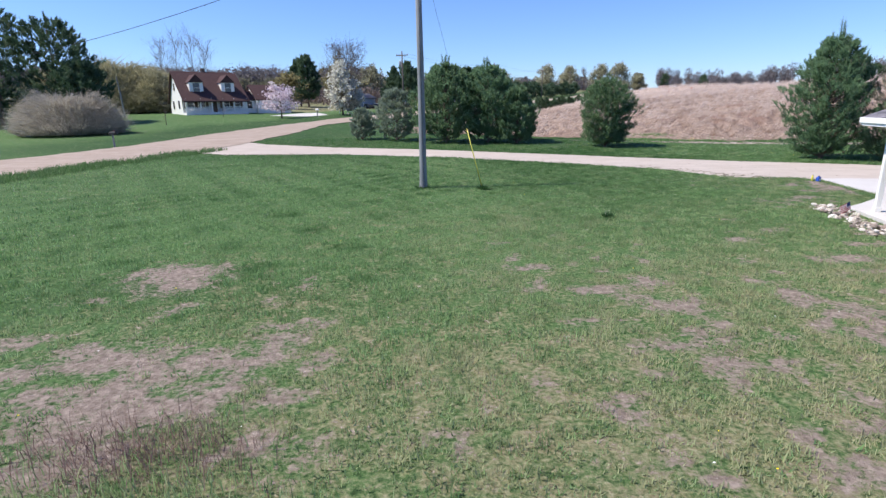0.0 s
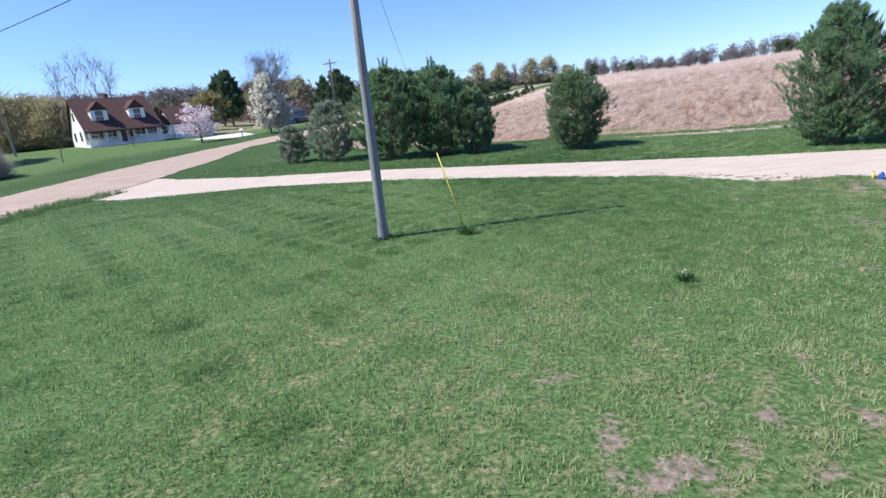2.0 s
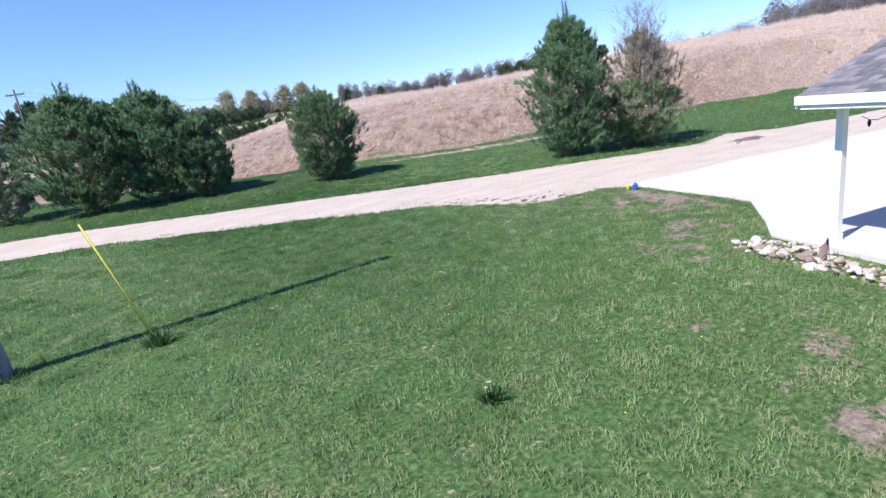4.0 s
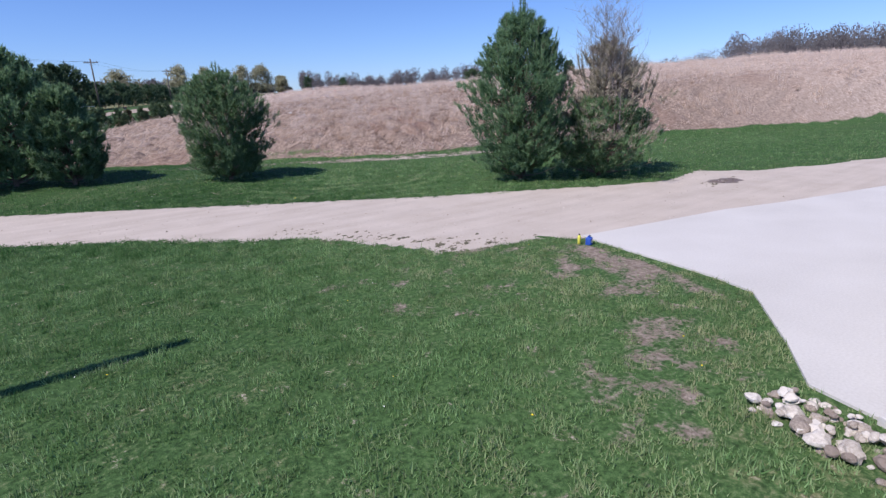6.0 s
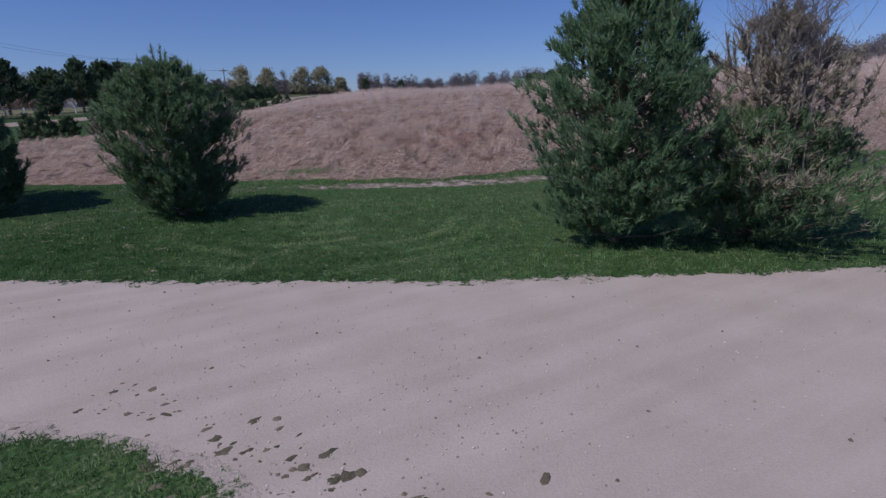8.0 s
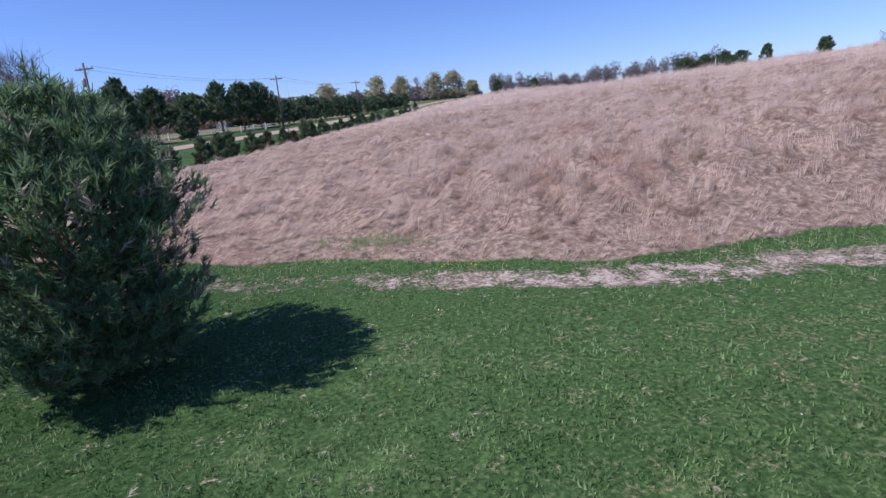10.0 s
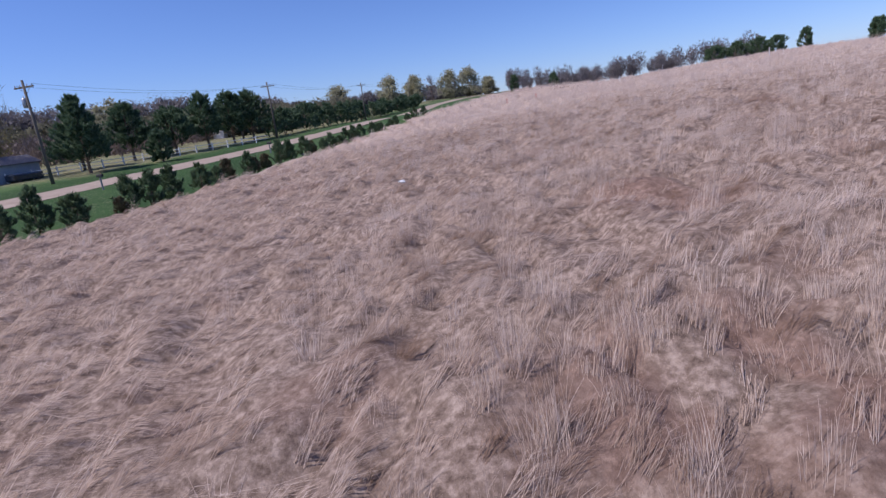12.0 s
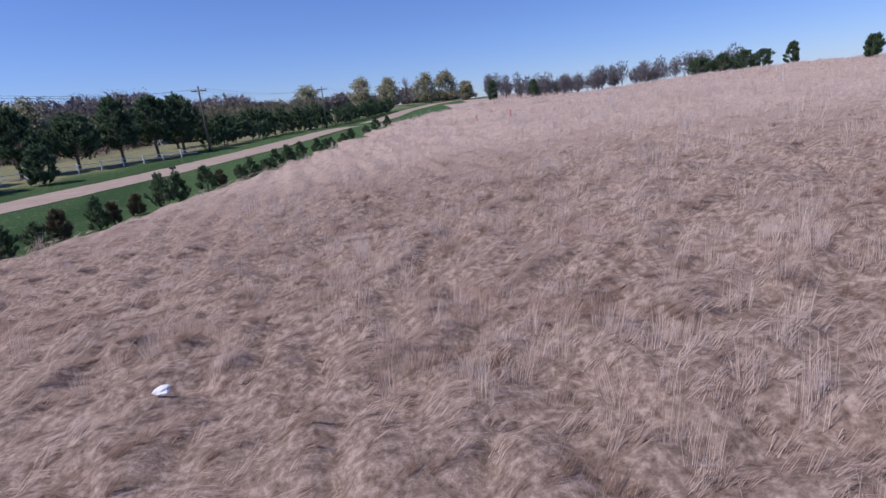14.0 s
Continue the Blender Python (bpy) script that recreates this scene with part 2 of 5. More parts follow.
HEDGE_LINE = ((-8.0, 53.0), (-3.0, 60.0), (1.8, 66.5), (5.2, 72.3), (9.2, 77.2), (14.2, 85.8), (17.8, 94.0), (21.3, 103.0), (25.0, 112.7), (29.5, 125.0), (36.5, 140.0), (44.0, 156.0), (53.0, 173.0), (60.0, 190.0), (72.0, 214.0), (86.0, 252.0), (103.0, 302.0), (141.0, 352.0), (190.0, 420.0))


def over(line, x):
    return np.interp(x, [p[0] for p in line], [p[1] for p in line])


def road_x(y):
    return np.interp(y, [p[1] for p in ROAD_LINE], [p[0] for p in ROAD_LINE])


def hedge_x(y):
    return np.interp(y, [p[1] for p in HEDGE_LINE], [p[0] for p in HEDGE_LINE])


def smooth(a, b, v):
    s = np.clip((v - a) / (b - a), 0, 1)
    return s * s * (3 - 2 * s)


def hummocks(x, y):
    """Tussocks of matted dead grass."""
    return 0.40 * np.clip(np.abs(grain(x, y, 1.35, 131, 2) - 0.5) * 3.2, 0, 1) ** 0.7 * (.3 + .7 * smooth(.3, 4.5, y - over(FIELD_LINE, x))) + 0.12 * grain(x, y, 0.5, 141, 2)


def land(x, y):
    """Height of the ground."""
    x, y = np.asarray(x, float), np.asarray(y, float)
    rise = 0.0335 * np.logaddexp(0, (np.minimum(y, 185) - 36) / 4) * 4
    into = y - over(FIELD_LINE, x)
    off = x - road_x(y)
    climb = 0.042 * np.clip(np.minimum(y, 345) - 188, 0, None) * smooth(70, 10, off)
    hill = 7.06 * (1 - np.exp(-np.clip(x - 10.5 - 0.45 * np.clip(y - 81, 0, None), 0, None) / 71.0))
    knoll = 1.66 * np.exp(-((x - 66.3) / 23.7) ** 2 - ((y - 150.8) / 18.8) ** 2) - 3.9 * np.exp(-((x - 109.6) / 25) ** 2 - ((y - 155) / 46) ** 2)
    knoll = knoll + 1.96 * np.exp(-((x - 129.7) / 62.9) ** 2 - ((y - 52) / 42.8) ** 2) - .6 * np.exp(-((x - 87.2) / 8.4) ** 2 - ((y - 172) / 11.5) ** 2)
    bank = smooth(-1.5, 7, into)
    west = 0.7 * smooth(-22, -40, x) * smooth(55, 95, y)
    berm = 0.45 * smooth(1, 9, hedge_x(y) - x) * smooth(70, 92, y) * smooth(200, 150, y) * smooth(-30, -16, x)      # the road stands a little above the field's foot
    return rise + climb + (hill + knoll) * bank + west + berm


def land_at(x, y):
    return float(land(np.array([x]), np.array([y]))[0])


rng = np.random.default_rng(7)


def hash01(ix, iy, k):
    h = (ix.astype(np.int64) * 374761393 + iy.astype(np.int64) * 668265263 + k * 974634777) & 0x7FFFFFFF
    h = ((h ^ (h >> 13)) * 1274126177) & 0x7FFFFFFF
    return ((h ^ (h >> 16)) & 0xFFFF) / 65535.0


def grain(x, y, size, k=0, octaves=3):
    """Value noise, 0 to 1."""
    x, y = np.asarray(x, float), np.asarray(y, float)
    total, amp, norm = np.zeros(np.broadcast(x, y).shape), 1.0, 0.0
    for o in range(octaves):
        u, v = x / size * 2 ** o + 91.7 * o, y / size * 2 ** o - 37.3 * o
        iu, iv = np.floor(u), np.floor(v)
        fu, fv = u - iu, v - iv
        fu, fv = fu * fu * (3 - 2 * fu), fv * fv * (3 - 2 * fv)
        a, b = hash01(iu, iv, k + o), hash01(iu + 1, iv, k + o)
        c, d = hash01(iu, iv + 1, k + o), hash01(iu + 1, iv + 1, k + o)
        total += amp * (a * (1 - fu) * (1 - fv) + b * fu * (1 - fv) + c * (1 - fu) * fv + d * fu * fv)
        norm += amp
        amp *= 0.55
    return total / norm


def inside(poly, x, y):
    x, y = np.asarray(x, float), np.asarray(y, float)
    hit = np.zeros(x.shape, bool)
    for (x0, y0), (x1, y1) in zip(poly, poly[1:] + poly[:1]):
        cross = (y0 > y) != (y1 > y)
        hit ^= cross & (x < (x1 - x0) * (y - y0) / ((y1 - y0) or 1e-9) + x0)
    return hit


DRIVE_NEAR = [(-19.0, 40.0), (-14.3, 37.6), (-6.5, 36.8), (1.1, 33.5), (5.6, 30.2), (7.4, 29.0), (9.0, 27.6), (10.4, 26.4), (11.35, 25.2), (11.7, 24.4), (12.2, 23.4), (12.65, 22.7), (13.3, 22.45), (13.9, 22.4), (14.6, 22.2), (15.5, 21.1), (17.75, 20.7), (20.2, 20.3), (22.1, 19.7), (25.5, 18.9), (46.0, 14.1)]
DRIVE_FAR = [(-17.0, 48.0), (-13.9, 44.9), (-7.3, 41.3), (-0.4, 38.5), (5.6, 34.9), (9.0, 32.9), (11.4, 31.2), (13.8, 29.7), (15.8, 28.4), (17.4, 27.55), (19.3, 26.5), (20.7, 25.7), (22.4, 24.9), (23.7, 24.4), (26.7, 24.9), (28.1, 23.4), (31.0, 22.2), (48.0, 18.0)]
SLAB = [(15.39, 21.47), (15.3, 20.95), (15.2, 20.4), (15.08, 19.7), (14.95, 18.85), (14.82, 18.07), (14.55, 17.3), (13.0, 16.15), (12.15, 15.6), (11.5, 13.2), (10.2, 8.0), (14.0, 2.0), (46.0, 2.0), (46.0, 14.5), (25.5, 19.25), (22.1, 20.05), (20.2, 20.65), (17.75, 21.05)]
DRIVE_POLY = DRIVE_NEAR + DRIVE_FAR[::-1]


def resample(line, n, wild=0.0, k=0):
    p = np.array(line, float)
    s = np.concatenate([[0], np.cumsum(np.hypot(*np.diff(p, axis=0).T))])
    q = np.linspace(0, s[-1], n)
    x, y = np.interp(q, s, p[:, 0]), np.interp(q, s, p[:, 1])
    if wild:
        dx, dy = np.gradient(x), np.gradient(y)
        L = np.hypot(dx, dy)
        w = wild * ((grain(q, q * 0 + k, 1.6, k, 3) - 0.5) * 2 + (grain(q, q * 0 + k, .4, k + 3, 3) - 0.5) * 1.5)
        x, y = x - dy / L * w, y + dx / L * w
    return x, y


def strip(name, left, right, mat, lift, n=400, m=14, wild=0.25, label="", category="", k=3):
    """A sheet laid on the land between two lines, with frayed edges."""
    lx, ly = resample(left, n, wild, k)
    rx, ry = resample(right, n, wild, k + 5)
    f = np.linspace(0, 1, m)[None, :]
    x = lx[:, None] * (1 - f) + rx[:, None] * f
    y = ly[:, None] * (1 - f) + ry[:, None] * f
    z = land(x.ravel(), y.ravel()) + lift + .02 * smooth(-4, -12, x.ravel())
    v = np.stack([x.ravel(), y.ravel(), z], 1)
    i = np.arange((n - 1) * m).reshape(n - 1, m)[:, :-1].ravel()
    return tagged(raw(name, v, np.stack([i, i + 1, i + m + 1, i + m], 1), mat, smooth=True), label, category, kind="structure")


TRACK = ((-2.0, 50.9), (6.0, 46.9), (13.6, 42.7), (17.7, 40.75), (19.7, 39.8), (21.9, 38.75), (25.5, 37.8), (34.0, 35.4), (44.0, 32.1), (70.0, 22.8))
BARE_START = ((-4.6, 10.4, .8, .6, 1.0), (-4.3, 9.7, .5, .45, .85), (-3.85, 8.3, .2, .4, .8), (-3.9, 6.8, .6, .4, .9), (-2.9, 6.7, .7, .4, .92), (-3.3, 5.8, .9, .45, .9), (-2.1, 6.4, .35, .5, .85), (-1.8, 7.8, .4, .22, .75), (-1.35, 8.0, .3, .22, .72), (-2.3, 8.8, .16, .2, .75), (-2.0, 9.4, .13, .17, .75), (-5.6, 9.0, .35, .2, .65),
              (-1.3, 5.8, .3, .25, .8), (-1.2, 6.6, .3, .25, .7), (-3.1, 5.25, .6, .3, .95), (-3.2, 4.7, .6, .35, .9), (-5.4, 7.3, .35, .3, .8), (-1.2, 4.9, .35, .25, .85), (-2.2, 5.6, .45, .3, .85), (-4.6, 6.4, .4, .3, .8), (-1.9, 7.2, .45, .3, .8))
BARE_LAWN = ((2.15, 9.4, .2, .35, .88), (3.05, 9.1, .38, .22, .95), (4.1, 9.35, .4, .25, .92), (3.7, 8.6, .4, .2, .8), (2.5, 7.7, .22, .2, .84), (-2.2, 9.85, .22, .2, .82), (3.4, 6.95, .5, .22, .85), (4.3, 7.1, .35, .25, .8), (3.7, 6.2, .28, .35, .82), (4.3, 6.2, .3, .25, .78), (1.5, 6.0, .2, .28, .78), (2.4, 5.5, .28, .28, .8), (6.0, 9.4, .4, .18, .75),
             (1.7, 12.3, .14, .16, .7), (2.3, 10.4, .4, .16, .85), (1.95, 11.1, .1, .35, .74), (3.5, 11.1, .25, .14, .78), (4.5, 10.9, .25, .14, .78), (3.6, 11.9, .16, .1, .74), (7.1, 12.2, .35, .25, .88), (8.4, 13.0, .3, .15, .76), (8.1, 14.5, .14, .12, .72))
BARE_APRON = ((8.3, 10.6, .6, .25, .92), (8.6, 9.6, .35, .25, .82), (12.2, 17.4, .5, .4, .8), (11.6, 16.9, .3, .35, .7), (12.5, 16.7, .25, .25, .7), (14.5, 19.3, .5, .85, .96), (14.4, 18.1, .4, .5, .88), (14.6, 20.5, .35, .5, .95), (13.5, 20.6, .6, .25, .6), (13.8, 18.8, .3, .3, .86), (9.7, 22.2, .16, .16, .66), (9.9, 20.6, .12, .4, .68), (10.3, 20.3, .3, .12, .62),
              (11.1, 19.7, .35, .14, .66), (10.8, 16.8, .4, .3, .55), (10.7, 21.7, .16, .12, .66), (12.2, 20.3, .22, .12, .68), (12.2, 19.3, .16, .14, .7), (13.1, 18.8, .28, .2, .9), (13.35, 18.4, .18, .22, .84), (13.4, 20.0, .4, .22, .86), (13.5, 21.7, .3, .16, .66), (12.1, 19.7, .14, .1, .64))
thin = np.random.default_rng(83)               # thin spots scattered where the turf is worn
BARE_SCATTER = [(thin.uniform(-.5, 9), thin.uniform(4.5, 13.5), thin.uniform(.08, .22), thin.uniform(.07, .16), thin.uniform(.56, .74)) for _ in range(44)]
BARE = [*BARE_START, *BARE_LAWN, *BARE_APRON, *BARE_SCATTER]


def gap_to(line, x, y):
    """Distance to a line in plan, out to a few metres."""
    lx, ly = [p[0] for p in line], [p[1] for p in line]
    near = (x > min(lx) - 3) & (x < max(lx) + 3) & (y > min(ly) - 3) & (y < max(ly) + 3)
    out = np.full(x.shape, 9.0)
    if near.any():
        px, py = x[near], y[near]
        best = np.full(px.shape, 9.0)
        for (ax, ay), (bx, by) in zip(line, line[1:]):
            t = np.clip(((px - ax) * (bx - ax) + (py - ay) * (by - ay)) / ((bx - ax) ** 2 + (by - ay) ** 2), 0, 1)
            best = np.minimum(best, np.hypot(px - ax - t * (bx - ax), py - ay - t * (by - ay)))
        out[near] = best
    return out


def spill(x, y):
    """Gravel strewn past the edges of the drive, 0 to 1."""
    wide = .3 + .5 * smooth(3.2, .8, np.hypot(x - 12.3, y - 23.4)) * smooth(.3, .6, grain(x, y, .8, 25, 2)) + .35 * smooth(2, .5, np.hypot(x - 8.8, y - 27.3))
    track = smooth(.8, .3, np.abs(y - over(TRACK, x) + .4 * (grain(x, y, 1.6, 17) - .5))) * smooth(14, 19, x) * smooth(33, 26, x) * .32
    return np.maximum(track, smooth(1, 0, np.minimum(gap_to(DRIVE_NEAR[1:15], x, y), gap_to(DRIVE_FAR[2:15], x, y)) / wide))


def bareness(x, y):
    """How worn the lawn is, 0 to 1."""
    x, y = np.asarray(x, float), np.asarray(y, float)
    b = np.zeros(x.shape)
    wx = x + 0.6 * (grain(x, y, .9, 211, 3) - .5) + .35 * (grain(x, y, .3, 212, 2) - .5)
    wy = y + 0.5 * (grain(x, y, .9, 213, 3) - .5) + .3 * (grain(x, y, .3, 214, 2) - .5)
    for cx, cy, rx, ry, k in BARE:
        d = ((wx - cx) / (rx * 1.3)) ** 2 + ((wy - cy) / (ry * 1.3)) ** 2
        b = np.maximum(b, k * np.exp(-0.65 * d))
    b = np.maximum(b, smooth(14, 4, y) * smooth(-9, -2, x) * 0.24) * (y < 30)
    worn = np.maximum(smooth(9.5, 5.5, y) * smooth(-6, -3, x), smooth(15.5, 9, y + .25 * (5 - x)) * smooth(.5, 3.5, x)) + .62 * smooth(6.5, 11, x) * smooth(12, 15, y) * smooth(24, 21.5, y)
    b = np.maximum(b, .86 * np.clip(worn, 0, 1) * smooth(.50, .72, .62 * grain(x, y, .55, 216, 3) + .38 * grain(x, y, 2.1, 217, 2)) * (y < 30))
    b = b * smooth(.1, .45, gap_to(SLAB[:10], x, y) + .25 * (grain(x, y, .5, 218, 2) - .5))      # a green fringe along the apron
    rim = gap_to(DRIVE_NEAR[4:15], x, y)
    b = np.maximum(b, smooth(.75, .1, rim + .7 * (grain(x, y, .7, 19, 3) - .5)) * .8 * smooth(8, 10, x) * smooth(.42, .6, grain(x, y, 1.3, 24, 2)))
    away = np.abs(y - over(TRACK, x) + .5 * (grain(x, y, 1.6, 17) - .5))
    return np.maximum(b, smooth(1.0, .35, away) * (.62 * smooth(7, 12, x) + .38 * smooth(15.5, 19, x)) * smooth(36, 27, x) * (.5 + .45 * grain(x, y, .6, 18)))


def mown(x, y):
    """Faint pale lines left by the mower's wheels, straight over the lawn and curling on the verge, 0 to 1."""
    x, y = np.asarray(x, float), np.asarray(y, float)
    bend = .35 * (grain(x, y, 4, 33, 2) - .5)
    lines = np.zeros(x.shape)
    broad = np.zeros(x.shape)
    for u, k in (((.83 * x + .55 * y) / 1.07, 36), ((-.66 * x + .75 * y) / 1.13, 37)):
        lines = np.maximum(lines, np.exp(-(((u + bend) % 1 - .5) / .12) ** 2) * smooth(.22, .5, grain(x, y, 2.6, k, 3)))
        broad = np.maximum(broad, smooth(.1, .35, np.abs((u / 2 + bend) % 1 - .5)) * smooth(.35, .6, grain(x, y, 4.5, k + 5, 2)))
    curl = np.hypot(x - 15.5, y - 35.5) / .95 + 1.2 * grain(x, y, 3, 34, 2)
    curls = np.exp(-((curl % 1 - .5) / .16) ** 2) * smooth(5.5, 2.5, np.hypot(x - 15.5, y - 34)) * smooth(.4, .6, grain(x, y, 1.5, 38, 2))
    return np.maximum(lines, .55 * broad) * smooth(5, -1, x) * smooth(8.5, 12, y) * smooth(36, 30, y) + curls * (y + .62 * x > 34)


def lushness(x, y):
    """Thicker, darker turf away from the worn ground."""
    deep = smooth(11, 25, y + .35 * x) * .60 + .36 * smooth(24, 30, y + .4 * x - 4)
    deep = deep * (1 - .5 * smooth(5, 0, x) * smooth(36, 30, y))
    deep = deep * (1 - .45 * smooth(6, 10.5, x - .5 * smooth(20, 26, y)) * smooth(31, 26, y))
    deep = deep + .5 * smooth(2.5, -2, x) * smooth(7, 10, y) * smooth(37, 31, y) * (.7 + .6 * (grain(x, y, 2.4, 28, 2) - .3))
    deep = deep * (1 - .5 * smooth(11, 17, x) * smooth(26, 30, y)) * (1 - .2 * smooth(12, 6, x) * smooth(30, 33, y))
    return np.clip(deep * (.75 + .5 * grain(x, y, 3, 27, 2)), 0, 1)


def ruddy(x, y):
    """Trodden russet ground between the tufts, 0 to 1."""
    spot = np.maximum(smooth(3.2, 1.2, np.hypot((x - 24.4) * .9, (y - 44.3) * 1.1)), smooth(2.6, .8, np.hypot(x - 28.5, (y - 51.5) * .8)))
    return np.maximum(spot * smooth(.3, .5, grain(x, y, 1.1, 173, 3)), .5 * smooth(.66, .78, grain(x, y, 3.4, 171, 3)))


def axis(lo, hi, step, far):
    core = np.arange(lo, hi + step / 2, step)
    out, d, p = [], step, 0.0
    while p < far:
        d *= 1.22
        p += d
        out.append(p)
    return np.concatenate([lo - np.array(out[::-1]), core, hi + np.array(out)])


def ground_sheet():
    gx, gy = axis(-10, 46, 0.23, 2400), axis(2, 74, 0.23, 2400)
    X, Y = np.meshgrid(gx, gy)
    x, y = X.ravel(), Y.ravel()
    n, m = len(gy), len(gx)
    i = np.arange((n - 1) * m).reshape(n - 1, m)[:, :-1].ravel()
    into = y - over(FIELD_LINE, x) + 1.1 * (grain(x, y, 3.0, 21) - 0.5)
    off = x - road_x(y)
    fieldy = smooth(-0.2, 0.5, into) * smooth(.6, 1.6, x - hedge_x(y) + 1.2 * (grain(x, y, 2.5, 5) - .5))
    fieldy = fieldy * smooth(620, 500, np.hypot(x, y))
    z = land(x, y) + hummocks(x, y) * fieldy * smooth(260, 90, np.hypot(x - 24, y - 46))
    mat = bpy.data.materials.new("turf")
    mat.use_nodes = True
    nt = mat.node_tree
    nd, ln = nt.nodes, nt.links
    bs = nd["Principled BSDF"]
    bs.inputs["Roughness"].default_value, bs.inputs["Specular IOR Level"].default_value = 0.95, 0.15
    co = nd.new("ShaderNodeTexCoord")

    def noise_at(scale, detail=4, rough=.6):
        q = nd.new("ShaderNodeTexNoise")
        q.inputs["Scale"].default_value, q.inputs["Detail"].default_value, q.inputs["Roughness"].default_value = scale, detail, rough
        ln.new(co.outputs["Object"], q.inputs["Vector"])
        return q.outputs["Fac"]

    def ramp(fac, *stops):
        q = nd.new("ShaderNodeValToRGB")
        el = q.color_ramp.elements
        while len(el) < len(stops):
            el.new(0.5)
        for e, (p, c) in zip(el, stops):
            e.position, e.color = p, (*c, 1)
        ln.new(fac, q.inputs["Fac"])
        return q.outputs["Color"]

    def math_node(op, a, c, d=None):
        q = nd.new("ShaderNodeMath")
        q.operation = op
        for k, v in enumerate((a, c, d)):
            if v is None:
                continue
            if isinstance(v, (int, float)):
                q.inputs[k].default_value = v
            else:
                ln.new(v, q.inputs[k])
        return q.outputs[0]

    def blend(fac, a, c):
        q = nd.new("ShaderNodeMix")
        q.data_type = "RGBA"
        ln.new(fac, q.inputs[0])
        ln.new(a, q.inputs[6])
        ln.new(c, q.inputs[7])
        return q.outputs[2]

    def attr(key):
        q = nd.new("ShaderNodeAttribute")
        q.attribute_name = key
        return q.outputs["Fac"]

    def step(v, lo, hi):
        q = nd.new("ShaderNodeMapRange")
        q.interpolation_type = "SMOOTHSTEP"
        q.inputs[1].default_value, q.inputs[2].default_value = lo, hi
        ln.new(v, q.inputs[0])
        return q.outputs[0]

    tuft, mid = noise_at(13, 6, .75), noise_at(2.6, 5)
    green = ramp(tuft, (.36, (.032, .06, .02)), (.5, (.075, .14, .046)), (.66, (.145, .235, .088)))
    lushc = ramp(tuft, (.36, (.010, .026, .008)), (.5, (.022, .06, .016)), (.66, (.05, .11, .032)))
    green = blend(attr("lush"), green, lushc)
    thatch = ramp(noise_at(17, 4, .7), (.32, (.14, .11, .06)), (.5, (.26, .22, .13)), (.7, (.40, .35, .23)))
    mott = math_node("MULTIPLY_ADD", tuft, .8, math_node("MULTIPLY", mid, .5))
    dryf = step(math_node("ADD", mott, math_node("MULTIPLY", attr("dry"), .42)), .74, .98)
    col = blend(math_node("MULTIPLY", dryf, .85), green, thatch)
    soil = ramp(noise_at(9, 8, .7), (.34, (.132, .1, .081)), (.5, (.24, .188, .155)), (.66, (.36, .292, .244)))
    rag = math_node("MULTIPLY_ADD", tuft, 1.9, math_node("MULTIPLY", mid, 1.7))
    bare = step(math_node("ADD", attr("bare"), rag), 2.2, 2.6)
    col = blend(bare, col, soil)
    strewn = step(math_node("ADD", attr("spill"), rag), 2.12, 2.4)
    col = blend(strewn, col, ramp(noise_at(30, 6, .7), (.34, (.41, .345, .293)), (.5, (.475, .404, .352)), (.66, (.54, .468, .415))))
    # near straw coloured dark to stand for shade in gaps; paler far off
    straw = ramp(noise_at(6, 8, .7), (.34, (.11, .075, .058)), (.5, (.24, .175, .14)), (.66, (.42, .325, .27)))
    straw = blend(attr("mat"), straw, ramp(noise_at(4, 8, .7), (.34, (.25, .185, .148)), (.5, (.41, .315, .26)), (.66, (.58, .465, .40))))
    straw = blend(math_node("MULTIPLY", attr("ruddy"), .8), straw, ramp(noise_at(7, 7, .7), (.34, (.12, .07, .055)), (.5, (.21, .13, .10)), (.66, (.33, .22, .175))))
    rim = step(math_node("MULTIPLY_ADD", tuft, .5, attr("straw")), .6, .85)
    col = blend(rim, col, straw)
    ln.new(col, bs.inputs["Base Color"])
    bp = nd.new("ShaderNodeBump")
    bp.inputs["Strength"].default_value, bp.inputs["Distance"].default_value = .7, .05
    ln.new(tuft, bp.inputs["Height"])
    ln.new(bp.outputs["Normal"], bs.inputs["Normal"])
    lush = lushness(x, y) * smooth(-17, -12, off) - .7 * mown(x, y)
    dry = smooth(20, 3, y) * smooth(-9, -1, x) * .35 + .3 * grain(x, y, 2.2, 15) + .10 * mown(x, y) + .5 * smooth(-10, -14, off + 3 * grain(x, y, 9, 36)) * smooth(100, 112, y)
    ob = raw("ground", np.stack([x, y, z], 1), np.stack([i, i + 1, i + m + 1, i + m], 1), mat, smooth=True, attrs={"bare": bareness(x, y), "spill": spill(x, y), "straw": fieldy, "lush": np.clip(lush, 0, 1), "dry": np.clip(dry, 0, 1), "ruddy": ruddy(x, y), "mat": smooth(22, 48, np.hypot(x - 25, y - 52))})
    return tagged(ob, "mown green lawn and dry grass hillside under open sky", "ground", kind="structure")


